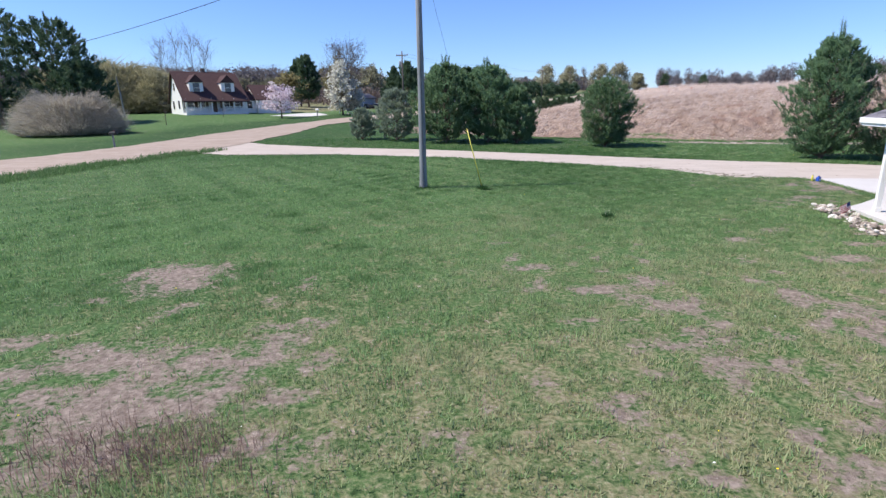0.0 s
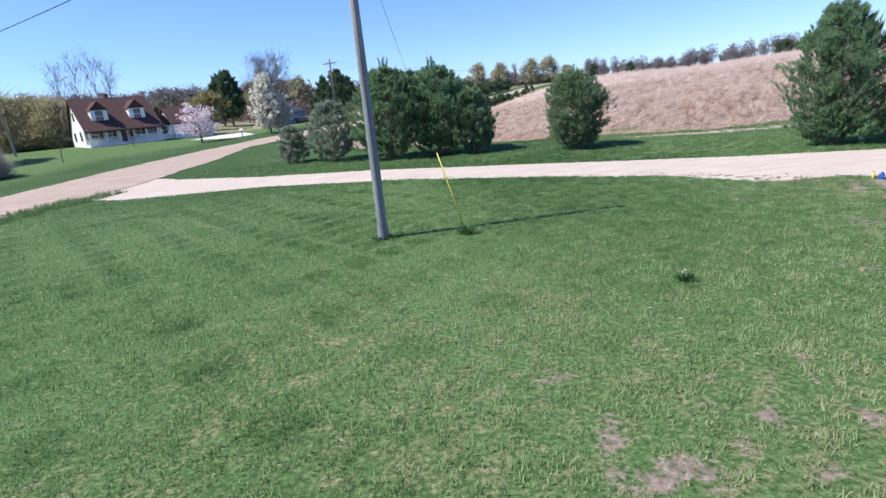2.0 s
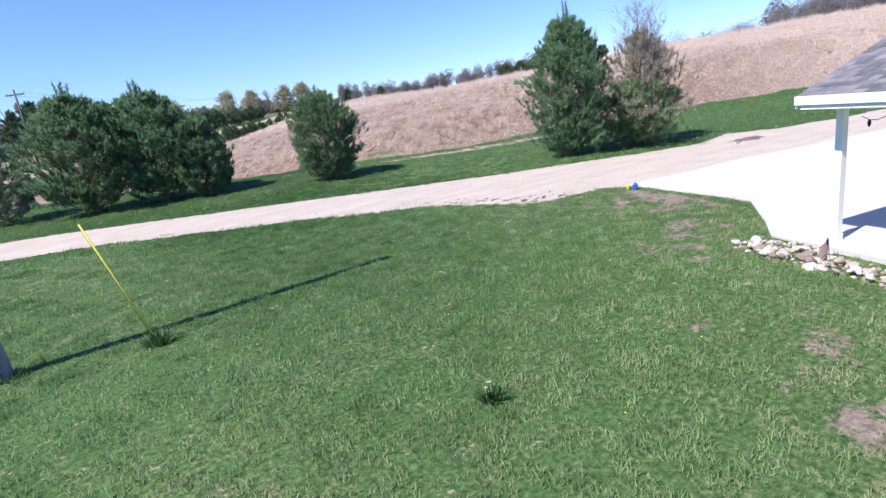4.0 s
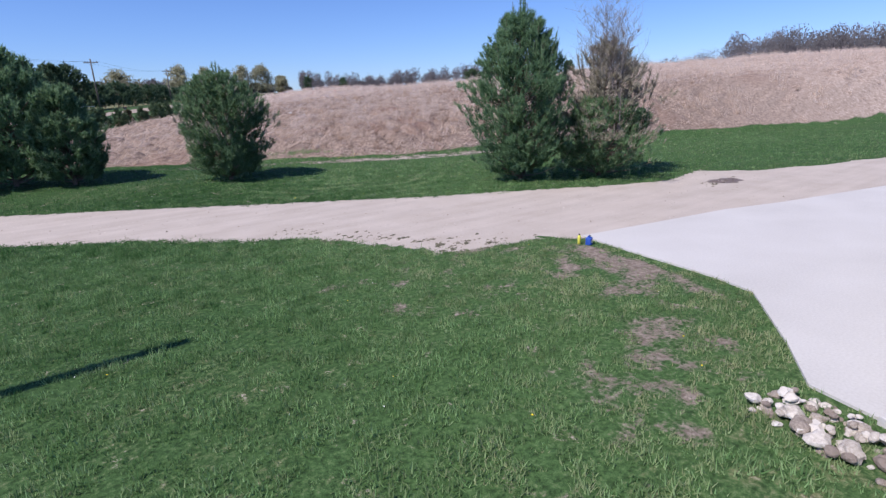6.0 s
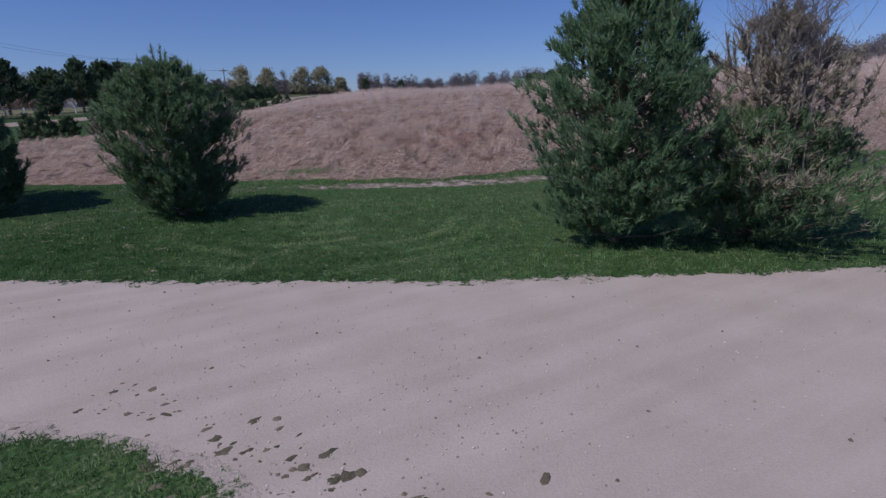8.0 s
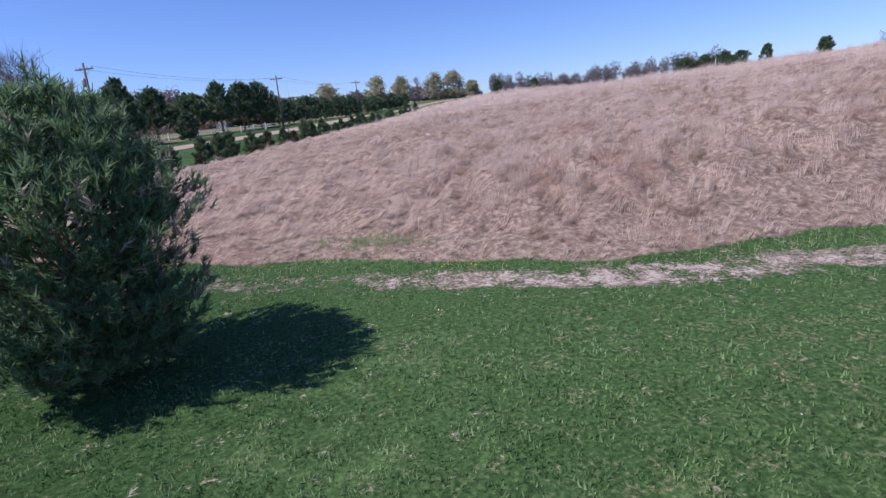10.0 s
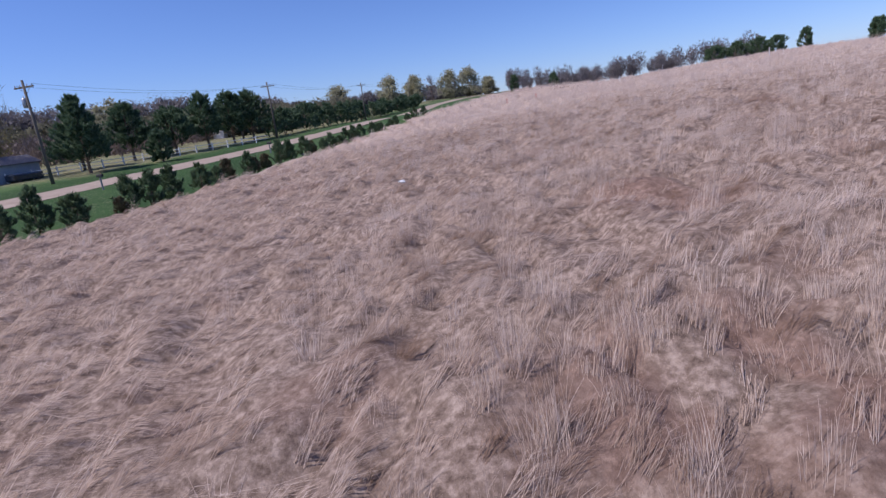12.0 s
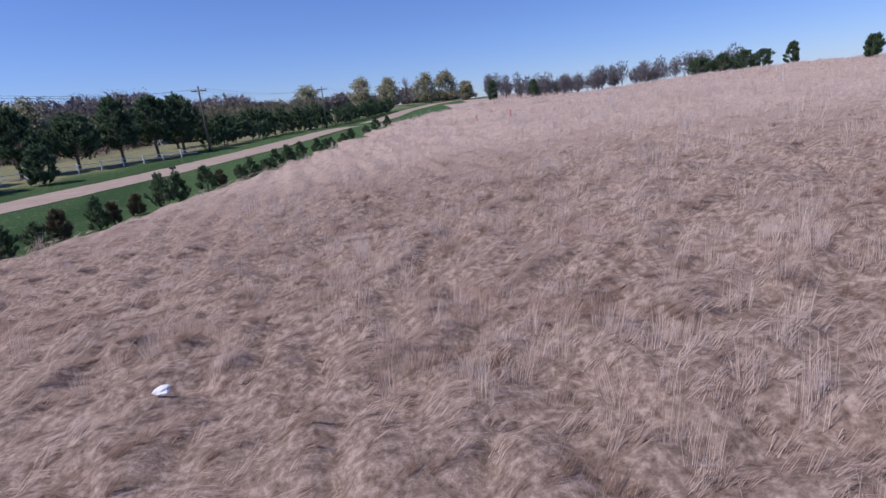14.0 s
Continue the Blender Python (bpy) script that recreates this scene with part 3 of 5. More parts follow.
ground_sheet()
rl = np.array(ROAD_LINE)
side = np.gradient(rl, axis=0)
side = np.stack([-side[:, 1], side[:, 0]], 1) / np.hypot(*side.T)[:, None]
wide = np.where(rl[:, 1] < 70, 4.6, 3.0)[:, None]
strip("road", [tuple(p) for p in rl + side * wide], [tuple(p) for p in rl - side * wide], M_ROAD, 0.03, 900, 10, 0.35, "pale brown packed gravel country road", "road", 40)
strip("driveway", DRIVE_NEAR, DRIVE_FAR, M_GRAVEL, 0.002, 2000, 12, 0.26, "pale crushed gravel driveway with frayed grassy edges", "driveway", 60)
tagged(part("concrete_apron", prism(bmesh.new(), SLAB, -0.1, 0.035), M_CONCRETE), "pale clean concrete parking apron", "pavement", kind="structure")


# ---- grass ----
def blades(name, px, py, pz, h, w, lean, aim, mat, segs, dry, label, category, bend=1.0, rise=0.55, lush=None):
    """Many single blades as one mesh. lean: how far the tip is carried sideways, in blade lengths."""
    n = len(px)
    face = rng.uniform(0, 2 * np.pi, n)
    sx, sy = np.cos(face) * w / 2, np.sin(face) * w / 2
    ax, ay = np.cos(aim) * lean * h, np.sin(aim) * lean * h
    top = h * np.clip(1 - 0.92 * lean ** 1.6, 0.06, 1)
    rows = []
    if segs == 1:
        rows = [(px - sx, py - sy, pz), (px + sx, py + sy, pz), (px + ax, py + ay, pz + top)]
        tri = np.array([[0, 1, 2]])
    else:
        c1 = 0.42
        b1 = c1 ** (1.8 if np.isscalar(rise) else 1.25)
        rows = [(px - sx, py - sy, pz), (px + sx, py + sy, pz),
                (px + ax * b1 - sx * .8, py + ay * b1 - sy * .8, pz + top * rise), (px + ax * b1 + sx * .8, py + ay * b1 + sy * .8, pz + top * rise),
                (px + ax, py + ay, pz + top * bend)]
        tri = np.array([[0, 1, 3], [0, 3, 2], [2, 3, 4]])
    k = len(rows)
    v = np.stack([np.stack(r, 1) for r in rows], 1).reshape(-1, 3)
    f = (np.arange(n)[:, None, None] * k + tri[None]).reshape(-1, 3)
    return tagged(raw(name, v, f, mat, attrs={"dry": np.repeat(dry, k)} if lush is None else {"dry": np.repeat(dry, k), "lush": np.repeat(lush, k)}), label, category, kind="stuff")


def keep_lawn(x, y):
    into = y - over(FIELD_LINE, x)
    ok = ~inside(DRIVE_POLY, x + .8 * (grain(x, y, .6, 3) - .5), y + .8 * (grain(x, y, .6, 4) - .5)) & ~inside(SLAB, x, y)
    off = np.abs(x - road_x(y))
    seam = inside(DRIVE_POLY, x, y) & (x > 15.3) & (y < 23)
    return ok & ~seam & (off > 4.6) & (into < 0.3)


def lawn_blades():
    x0, x1, y0, y1 = -22, 50, 1, 50
    n = int((x1 - x0) * (y1 - y0) * 1080)
    x, y = rng.uniform(x0, x1, n), rng.uniform(y0, y1, n)
    d = np.minimum(np.hypot(x - 2, y - 9), np.hypot(x - 11, y - 22))
    chance = np.clip(1.3 - d / 14, 0.075, 1)
    keep = (rng.random(n) < chance) & keep_lawn(x, y)
    x, y, chance = x[keep], y[keep], chance[keep]
    bare = bareness(x, y)
    tufty = grain(x, y, 0.2, 53, 2)
    rag = np.maximum(bare, spill(x, y) * .9) + 0.9 * grain(x, y, .4, 12, 2) + .6 * grain(x, y, .12, 13, 2)
    keep = (rng.random(len(x)) > .97 * smooth(1.02, 1.38, rag)) & (tufty > 0.40)
    x, y, bare, chance, tufty = x[keep], y[keep], bare[keep], chance[keep], tufty[keep]
    lush = grain(x, y, 1.4, 51)
    h = (0.032 + 0.03 * lush + 0.15 * (tufty - .37)) * rng.uniform(0.6, 1.4, len(x)) * (1 - .35 * bare)
    w = rng.uniform(0.0095, 0.018, len(x)) / np.sqrt(np.clip(chance, 0.16, 1))
    dry = np.clip(0.05 + .42 * smooth(19, 9, y) * smooth(-1, 4, x) + .3 * smooth(9, 12.5, x) * smooth(13, 17, y) * smooth(24, 21, y) + 0.8 * smooth(.42, .7, grain(x, y, 1.6, 61)) * smooth(22, 4, y) * smooth(-9, -1, x) * .6 + 0.4 * bare + .36 * mown(x, y) + .75 * (grain(x, y, .45, 63, 2) - .5) - .4 * smooth(2.5, -2, x) * smooth(7.5, 10, y) + rng.normal(0, .2, len(x)), 0, 1) * 0.7
    blades("lawn_grass", x, y, land(x, y), h, w, rng.uniform(.1, .7, len(x)), rng.uniform(0, 6.28, len(x)), M_BLADE, 1, dry, "short mown spring lawn grass with thin worn patches", "grass", lush=np.clip(lushness(x, y) * rng.uniform(.55, 1.05, len(x)) - 1.3 * (grain(x, y, .28, 64, 2) - .5) - .95 * mown(x, y), 0, 1))
    # single tufts, which also stand in the worn patches
    n, per = 9000, 12
    cx, cy = rng.uniform(-10, 24, n), rng.uniform(2.5, 34, n)
    ok = keep_lawn(cx, cy) & (rng.random(n) < np.clip(1.25 - np.minimum(np.hypot(cx - 2, cy - 9), np.hypot(cx - 11, cy - 22)) / 17, 0, 1))
    ok &= rng.random(n) > .85 * smooth(.5, .8, bareness(cx, cy) + .8 * (grain(cx, cy, .45, 14) - .5))
    cx, cy = cx[ok], cy[ok]
    n = len(cx)
    size, tone = rng.uniform(.5, 1.25, n), rng.random(n)
    x, y = (np.repeat(c, per) + rng.normal(0, .035, n * per) for c in (cx, cy))
    h = np.repeat(size * (1 - .45 * smooth(8, 13, cy)), per) * rng.uniform(.035, .075, n * per)
    dry = np.clip(np.repeat(.55 * tone ** 2.5 + .25 * smooth(15, 5, cy) * (tone > .6), per) + rng.normal(0, .06, n * per), 0, 1)
    blades("lawn_tufts", x, y, land(x, y), h, rng.uniform(.010, .018, n * per), rng.uniform(.2, .85, n * per), rng.uniform(0, 6.28, n * per), M_BLADE, 1, dry, "single grass tufts standing out of the mown lawn", "grass", lush=np.repeat(lushness(cx, cy) * rng.uniform(.4, 1, n), per))
    # the uncut ditch beside the road
    n = 14000
    y = rng.uniform(20, 41, n)
    x = road_x(y) + 4.5 + 2.4 * rng.random(n) ** 1.3
    keep = grain(x, y, .8, 55) > .38
    x, y = x[keep], y[keep]
    blades("ditch_grass", x, y, land(x, y), rng.uniform(.12, .42, len(x)), rng.uniform(.012, .03, len(x)), rng.uniform(.1, .7, len(x)), rng.uniform(0, 6.28, len(x)), M_BLADE, 2, np.clip(rng.normal(.1, .15, len(x)), 0, 1), "tall uncut grass in the roadside ditch", "grass", lush=rng.uniform(.35, .95, len(x)))


def open_field(x, y):
    """Where the dead grass stands: past the mown verge and short of the road's hedge."""
    into = y - over(FIELD_LINE, x) + 1.1 * (grain(x, y, 3.0, 21) - 0.5)
    gap = np.hypot((x - 17.2) / 1.7, (y - 43.3 + .5 * (x - 17.2)) / .55) + .6 * (grain(x, y, .6, 42) - .5)      # a green gap near the edge
    return (into > 0.1) & (x - hedge_x(y) > .8) & (gap > .9)


def field_blades():
    """Dead grass combed flat in locks, each fanning from one root and arching to the ground, with wispy tufts left standing among them."""
    zones = ((4, 60, 34, 88, 9.0, 1.0, 25), (-5, 150, 30, 150, 2.0, 2.0, 14), (-5, 190, 30, 215, .8, 4.0, 9))
    bundles = []
    for (x0, x1, y0, y1, dens, wid, per) in zones:
        for tuft in (False, True):
            n = int((x1 - x0) * (y1 - y0) * dens * (.24 if tuft and wid == 1 else .3 if tuft else 1))
            cx, cy = rng.uniform(x0, x1, n), rng.uniform(y0, y1, n)
            d = np.hypot(cx - 25, cy - 52)
            keep = rng.random(n) < (np.clip(1.45 - d / 24, 0, 1) if wid == 1 else smooth(14, 34, d) * smooth(95, 60, d) if wid < 3 else smooth(55, 90, d))
            keep &= open_field(cx, cy)
            thick = grain(cx, cy, 2.6, 151, 3)
            if tuft:
                keep &= rng.random(n) < (.1 + .9 * smooth(14, 23, cx - .25 * (cy - 44))) * smooth(.36, .56, thick)
            else:
                keep &= rng.random(n) < (.3 + 1.3 * hummocks(cx, cy)) * (1 - .1 * ruddy(cx, cy)) * (.84 if wid == 1 else 1)
            cx, cy, d, thick = cx[keep], cy[keep], d[keep], thick[keep]
            n = len(cx)
            sway = .8 * (grain(cx, cy, 4.2, 71, 3) - .5) * 2 + .35 * smooth(50, 44, cy) * smooth(16, 21, cx)
            m = int(per * 2.6) if tuft else per
            rep_ = lambda q: np.repeat(q, m)
            # random tone, plus dark blotches painted in for the shaded crevices between clumps
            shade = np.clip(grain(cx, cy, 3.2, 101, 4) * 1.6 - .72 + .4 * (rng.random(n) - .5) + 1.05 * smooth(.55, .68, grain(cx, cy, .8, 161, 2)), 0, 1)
            # less dark tint at left, for the sunlit sheen of flattened grass, and far off
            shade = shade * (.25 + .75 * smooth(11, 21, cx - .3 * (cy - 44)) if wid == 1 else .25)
            edge = .35 + .65 * smooth(-.5, 2.5, cy - over(FIELD_LINE, cx))
            N = n * m
            r, a = rng.random(N) ** .7 * (.24 if tuft else .12) * wid ** .7, rng.uniform(0, 6.28, N)
            X, Y = rep_(cx) + r * np.cos(a), rep_(cy) + r * np.sin(a)
            W = rng.uniform(.004, .0083, N) * wid * rep_(1 + d / 70) * (.7 if tuft and wid == 1 else 1)
            if tuft:
                H = rep_((.4 + .6 * rng.random(n) ** 1.6) * edge * (1 if wid == 1 else 1.25)) * rng.uniform(.3, 1.15, N)
                lean = rep_(np.abs(rng.normal(.2, .12, n))) + np.abs(rng.normal(0, .14, N))
                A = np.where(rng.random(N) < .55, rep_(.5 + sway + rng.normal(0, .4, n)), a)
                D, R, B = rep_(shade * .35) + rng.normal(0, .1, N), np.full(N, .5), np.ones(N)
            else:
                H = rep_((.5 + .65 * grain(cx, cy, 1.3, 91)) * rng.uniform(.7, 1.35, n) * edge) * rng.uniform(.6, 1.1, N) * rep_((1.1 - .35 * smooth(45, 52, cy)) * (1 + .3 * smooth(18, 12, cx - .3 * (cy - 44))))
                lean = np.clip(rep_(.9 + rng.normal(0, .05, n)) + rng.normal(0, .05, N), .5, .99)
                A = rep_(.14 + sway + rng.normal(0, .18, n)) + rng.normal(0, .13, N)
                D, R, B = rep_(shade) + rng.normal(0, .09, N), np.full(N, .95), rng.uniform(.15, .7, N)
            bundles.append((wid == 1, X, Y, H, W, np.clip(lean, 0, .99), A, np.clip(D, 0, 1), R, B))
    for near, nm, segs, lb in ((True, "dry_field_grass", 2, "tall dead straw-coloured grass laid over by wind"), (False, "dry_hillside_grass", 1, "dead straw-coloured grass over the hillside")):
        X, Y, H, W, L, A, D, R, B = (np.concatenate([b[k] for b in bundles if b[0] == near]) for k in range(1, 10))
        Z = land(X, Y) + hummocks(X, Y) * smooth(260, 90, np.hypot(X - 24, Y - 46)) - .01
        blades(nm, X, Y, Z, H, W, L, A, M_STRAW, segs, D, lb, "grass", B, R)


lawn_blades()
field_blades()


# ---- trees ----
def conifer(name, m, height, width, mats, label, tufts=2600, spike=0.16, trunk=0.1, low=0.04, belly=0.28, seed=1, length=0.16, category="pine tree", group="", gaps=0.25, needle=0.016, dead=None, per=16, power=0.5, leaders=16, ragged=0.0, candle=1.0):
    """A pine: trunk, limbs in rising whorls, and needle tufts along the limbs' ends. dead: share and material of browned tufts above a height."""
    r = np.random.default_rng(seed)
    top = thing(name, m, label, category, group)
    bm = bmesh.new()
    tube(bm, [(0, 0, -0.1), (0.02 * height * r.normal(), 0.02 * height * r.normal(), height * .5), (0, 0, height * 0.97)], [trunk, trunk * .6, trunk * .12], 8)
    part("trunk", bm, M_BARK, top)
    limbs, tips = bmesh.new(), []
    def reach(u):
        up = np.clip((u - belly) / (1 - belly), 0, 1)
        return width / 2 * (np.where(u < belly, 0.72 + 0.28 * u / belly, (1 - up) ** power + 0.05))
    count = int(tufts / 9)
    for i in range(count):
        u = low + (0.98 - low) * ((i + r.random()) / count) ** 1.15
        a = r.uniform(0, 2 * np.pi)
        R = float(reach(np.array(u))) * (r.uniform(0.62, 1.12) + ragged * r.normal()) * (1 + gaps * math.sin(3 * a + 5 * u + seed) * .6)
        rise = R * r.uniform(.12, .6) + spike * height * u * u * r.uniform(.2, .9)
        z0 = height * u * 0.93
        base = Vector((0, 0, max(.1, z0 - R * .12)))
        cap = height * (1.02 - .3 * min(1.2, R / (width / 2)) ** 1.8)      # the crown closes in a dome
        tip = Vector((R * math.cos(a), R * math.sin(a), max(min(z0 + rise, cap), .55 * z0)))
        mid = base.lerp(tip, .55) + Vector((0, 0, -.06 * R))
        if i % 2 == 0:
            tube(limbs, [base, mid, tip], [trunk * .22 * (1.1 - u) + .008, .012, .004], 4)
        side = Vector((-math.sin(a), math.cos(a), 0))
        for k in range(9):
            f = 1 - .5 * (k / 9) * r.random() ** .5
            p = base.lerp(mid, f / .55) if f < .55 else mid.lerp(tip, (f - .55) / .45)
            sp = (1 - f) * R * .6 + .12
            q = p + side * r.normal() * sp * .55 + Vector((0, 0, r.normal() * sp * .3))
            d = (tip - mid).normalized() * .8 + side * r.normal() * .6 + Vector((0, 0, .6 + .5 * r.random()))
            tips.append((*q, *d.normalized()))
    for i in range(leaders):
        a, q = r.uniform(0, 6.28), r.random() ** .6
        z0 = height * (1.0 - .42 * q * r.uniform(.7, 1.1))
        R = float(reach(np.array(min(.97, z0 / height)))) * .9 * q
        p = Vector((R * math.cos(a), R * math.sin(a), z0 - .3 + .22 * min(1, 2 * (candle - 1))))
        L = height * r.uniform(.08, .17) * candle
        tip = p + Vector((math.cos(a) * q * .3 * L, math.sin(a) * q * .3 * L, L))
        tube(limbs, [p, tip], [.014, .005], 4)
        for k in range(7):
            tips.append((*p.lerp(tip, (k + .3) / (7.5 + 2 * (candle - 1))), r.normal() * .2 / candle, r.normal() * .2 / candle, .97))
    tagged(part("branchwork", limbs, M_BARK, top), kind="stuff")
    t = np.array(tips)
    brown = np.zeros(len(t), bool)
    if dead:
        share, from_z, dm = dead
        brown = (r.random(len(t)) < share * (1 + 14 * smooth(.9, 1.1, np.hypot(t[:, 0], t[:, 1]) / (width / 2)))) & (t[:, 2] + r.normal(0, .5, len(t)) > from_z)
    def tuft_mesh(nm, t, mat, per):
        n = len(t)
        if not n:
            return
        p, d = t[:, None, :3], t[:, None, 3:]
        s = r.normal(0, 1, (n, per, 3))
        s -= (s * d).sum(-1, keepdims=True) * d * .4
        way = d * 1.0 + s * .55
        way /= np.linalg.norm(way, axis=-1, keepdims=True)
        L = length * r.uniform(.6, 1.25, (n, per, 1))
        b0 = p + d * r.uniform(-.5, .6, (n, per, 1)) * length
        side = np.cross(way, r.normal(0, 1, (n, per, 3)))
        side /= np.linalg.norm(side, axis=-1, keepdims=True) + 1e-9
        v = np.stack([b0 - side * needle, b0 + side * needle, b0 + way * L], 2).reshape(-1, 3)
        raw(nm, v, np.arange(len(v)).reshape(-1, 3), mat, top)
    tuft_mesh("foliage", t[~brown], mats, per)
    if dead:
        tuft_mesh("dead_foliage", t[brown], dead[2], max(4, per - 5))
    return top


def leafless(bm_v, bm_f, base, height, spread, r, twigs=60, thick=0.12, lift=0.25, cone=0.35):
    """Adds a bare tree's stem, limbs and twigs as thin three-cornered blades to arrays."""
    def blade(p, q, w):
        d = q - p
        s = np.cross(d, r.normal(0, 1, 3))
        s = s / (np.linalg.norm(s) + 1e-9) * w
        i = len(bm_v)
        bm_v.extend((p - s, p + s, q))
        bm_f.append((i, i + 1, i + 2))
        s2 = np.cross(d, s)
        s2 = s2 / (np.linalg.norm(s2) + 1e-9) * w
        bm_v.extend((p - s2, p + s2, q))
        bm_f.append((i + 3, i + 4, i + 5))
    base = np.array(base, float)
    crown = base + np.array((0, 0, height))
    blade(base, crown, thick)
    limbs = []
    for k in range(max(5, twigs // 8)):
        u = lift + (0.9 - lift) * r.random()
        p = base + (crown - base) * u
        a = r.uniform(0, 6.28)
        L = spread * (1 - .6 * u) * r.uniform(.6, 1.1)
        q = p + np.array((math.cos(a) * L * cone * 1.6, math.sin(a) * L * cone * 1.6, L * r.uniform(.5, 1.0)))
        q[2] = min(q[2], crown[2] * 1.0 + .3)
        blade(p, q, thick * .45 * (1 - .5 * u))
        limbs.append((p, q))
    for k in range(twigs):
        p, q = limbs[r.integers(len(limbs))]
        s = p + (q - p) * r.uniform(.3, 1)
        e = s + np.array((r.normal() * .5, r.normal() * .5, r.uniform(.25, 1.1))) * spread * .30
        blade(s, e, thick * .16)


def broadleaf(name, m, height, width, mat, label, leaves=2600, size=0.16, trunk=0.14, low=0.25, seed=1, category="tree", shape=0.6, group="", bark=None, limbs_n=34):
    """A broad-leaved or blossoming tree: trunk, limbs and a ragged crown of single leaves in clumps."""
    r = np.random.default_rng(seed)
    top = thing(name, m, label, category, group)
    bm = bmesh.new()
    tube(bm, [(0, 0, -.15), (.03 * height * r.normal(), .03 * height * r.normal(), height * .35), (0, 0, height * .8)], [trunk, trunk * .7, trunk * .2], 8)
    part("trunk", bm, bark or M_BARK, top)
    lb, cl = bmesh.new(), []
    for i in range(limbs_n):
        u = low + (.97 - low) * r.random()
        a = r.uniform(0, 6.28)
        k = math.sin(math.pi * min(1, max(0, (u - low) / (1 - low))) ** shape) ** .7
        R = width / 2 * k * r.uniform(.5, 1.08) + .2
        p, q = Vector((0, 0, height * max(low * .6, u * .72))), Vector((R * math.cos(a), R * math.sin(a), height * u))
        tube(lb, [p, p.lerp(q, .5) + Vector((0, 0, -.03 * height)), q], [trunk * .32, trunk * .18, .012], 5)
        for j in range(6):
            c = p.lerp(q, r.uniform(.45, 1.08))
            cl.append((c.x + r.normal() * width * .06, c.y + r.normal() * width * .06, c.z + r.normal() * height * .04))
    part("branchwork", lb, bark or M_BARK, top)
    c = np.array(cl)[r.integers(len(cl), size=leaves)] + r.normal(0, 1, (leaves, 3)) * np.array((width * .05, width * .05, height * .03))
    a, b = r.normal(0, 1, (2, leaves, 3))
    a /= np.linalg.norm(a, axis=1, keepdims=True)
    b = np.cross(a, b)
    b /= np.linalg.norm(b, axis=1, keepdims=True)
    s = size * r.uniform(.5, 1.3, (leaves, 1))
    v = np.stack([c - a * s, c + b * s * .6, c + a * s, c - b * s * .6], 1).reshape(-1, 3)
    raw("crown", v, np.arange(len(v)).reshape(-1, 4), mat, top)
    return top


def put(x, y, turn=0, dz=0.0):
    return pose(x, y, land_at(x, y) + dz, 0, 0, turn)


conifer("pine_tree", put(20.6, 28.9), 6.0, 3.4, M_PINE_BLUE, "bushy blue-green pine beside the gravel drive", 6400, seed=11, trunk=.11, length=.17, gaps=.6, belly=.5, power=.46, leaders=60, per=18, needle=.0115, ragged=.035, candle=1.35)
conifer("pine_tree", put(23.2, 27.2), 2.9, 3.9, M_PINE, "low green boughs of a sickly pine", 2900, seed=12, trunk=.08, length=.17, gaps=.5, belly=.5, power=.5, dead=(.25, 1.3, M_BROWN), needle=.0125, ragged=.12)
conifer("pine_tree", put(12.0, 38.5), 4.5, 3.75, M_PINE, "round bushy green pine on the mown verge", 5200, seed=13, trunk=.10, gaps=.3, length=.17, leaders=30, belly=.5, power=.45, spike=.1, per=19, needle=.012, dead=(.04, .8, M_BROWN), ragged=.03, candle=1.5)
conifer("pine_tree", put(6.3, 42.2), 4.1, 3.0, M_PINE, "small bushy pine with a ragged outline", 3000, seed=14, needle=.02, length=.2)
conifer("pine_tree", put(4.2, 43.6), 5.7, 4.7, M_PINE_BLUE, "large dark pine in a dense clump", 4000, seed=15, needle=.026, length=.22, per=12, power=.4, belly=.45, gaps=.45, leaders=26, ragged=.08, candle=1.5)
conifer("pine_tree", put(0.9, 44.0), 5.9, 4.9, M_PINE, "large dark pine in a dense clump", 4000, seed=16, needle=.026, length=.22, per=12, power=.4, belly=.45, gaps=.45, leaders=26, ragged=.08, candle=1.5)
conifer("pine_tree", put(-3.3, 46.6), 4.1, 3.8, M_PINE_PALE, "thin pale grey-green pine", 1700, seed=17, needle=.02, length=.2)
conifer("pine_tree", put(-6.4, 48.0), 2.6, 2.4, M_PINE_PALE, "very small bushy pine", 1000, seed=18, needle=.018, length=.18)


def bare_tree(m, height, spread, label, twigs=160, thick=.05, seed=1, mat=None, name="bare_tree", cone=.35, lift=.2):
    r = np.random.default_rng(seed)
    v, f = [], []
    leafless(v, f, (0, 0, -.1), height, spread, r, twigs, thick, lift, cone)
    ob = raw(name, np.array(v), np.array(f), mat or M_TWIG)
    ob.matrix_world = m
    return tagged(ob, label, "tree")


v, f = [], []
dry_r = np.random.default_rng(21)
for k in range(9):
    leafless(v, f, (dry_r.normal() * .45, dry_r.normal() * .45, 1.6), dry_r.uniform(3.5, 5.0), 1.9, dry_r, 170, .027, .3, .46)
snag = raw("bare_tree", np.array(v), np.array(f), M_DEADWOOD)
snag.matrix_world = put(23.15, 27.2)
tagged(snag, "thin bare grey stems of a dying pine", "tree")
conifer("dead_pine", put(23.75, 27.5), 5.0, 3.7, M_BROWN, "dying pine with browned sparse needles", 1350, seed=22, trunk=.05, length=.16, gaps=.7, low=.42, needle=.013, belly=.55, power=.6, ragged=.16, leaders=24, candle=1.6)

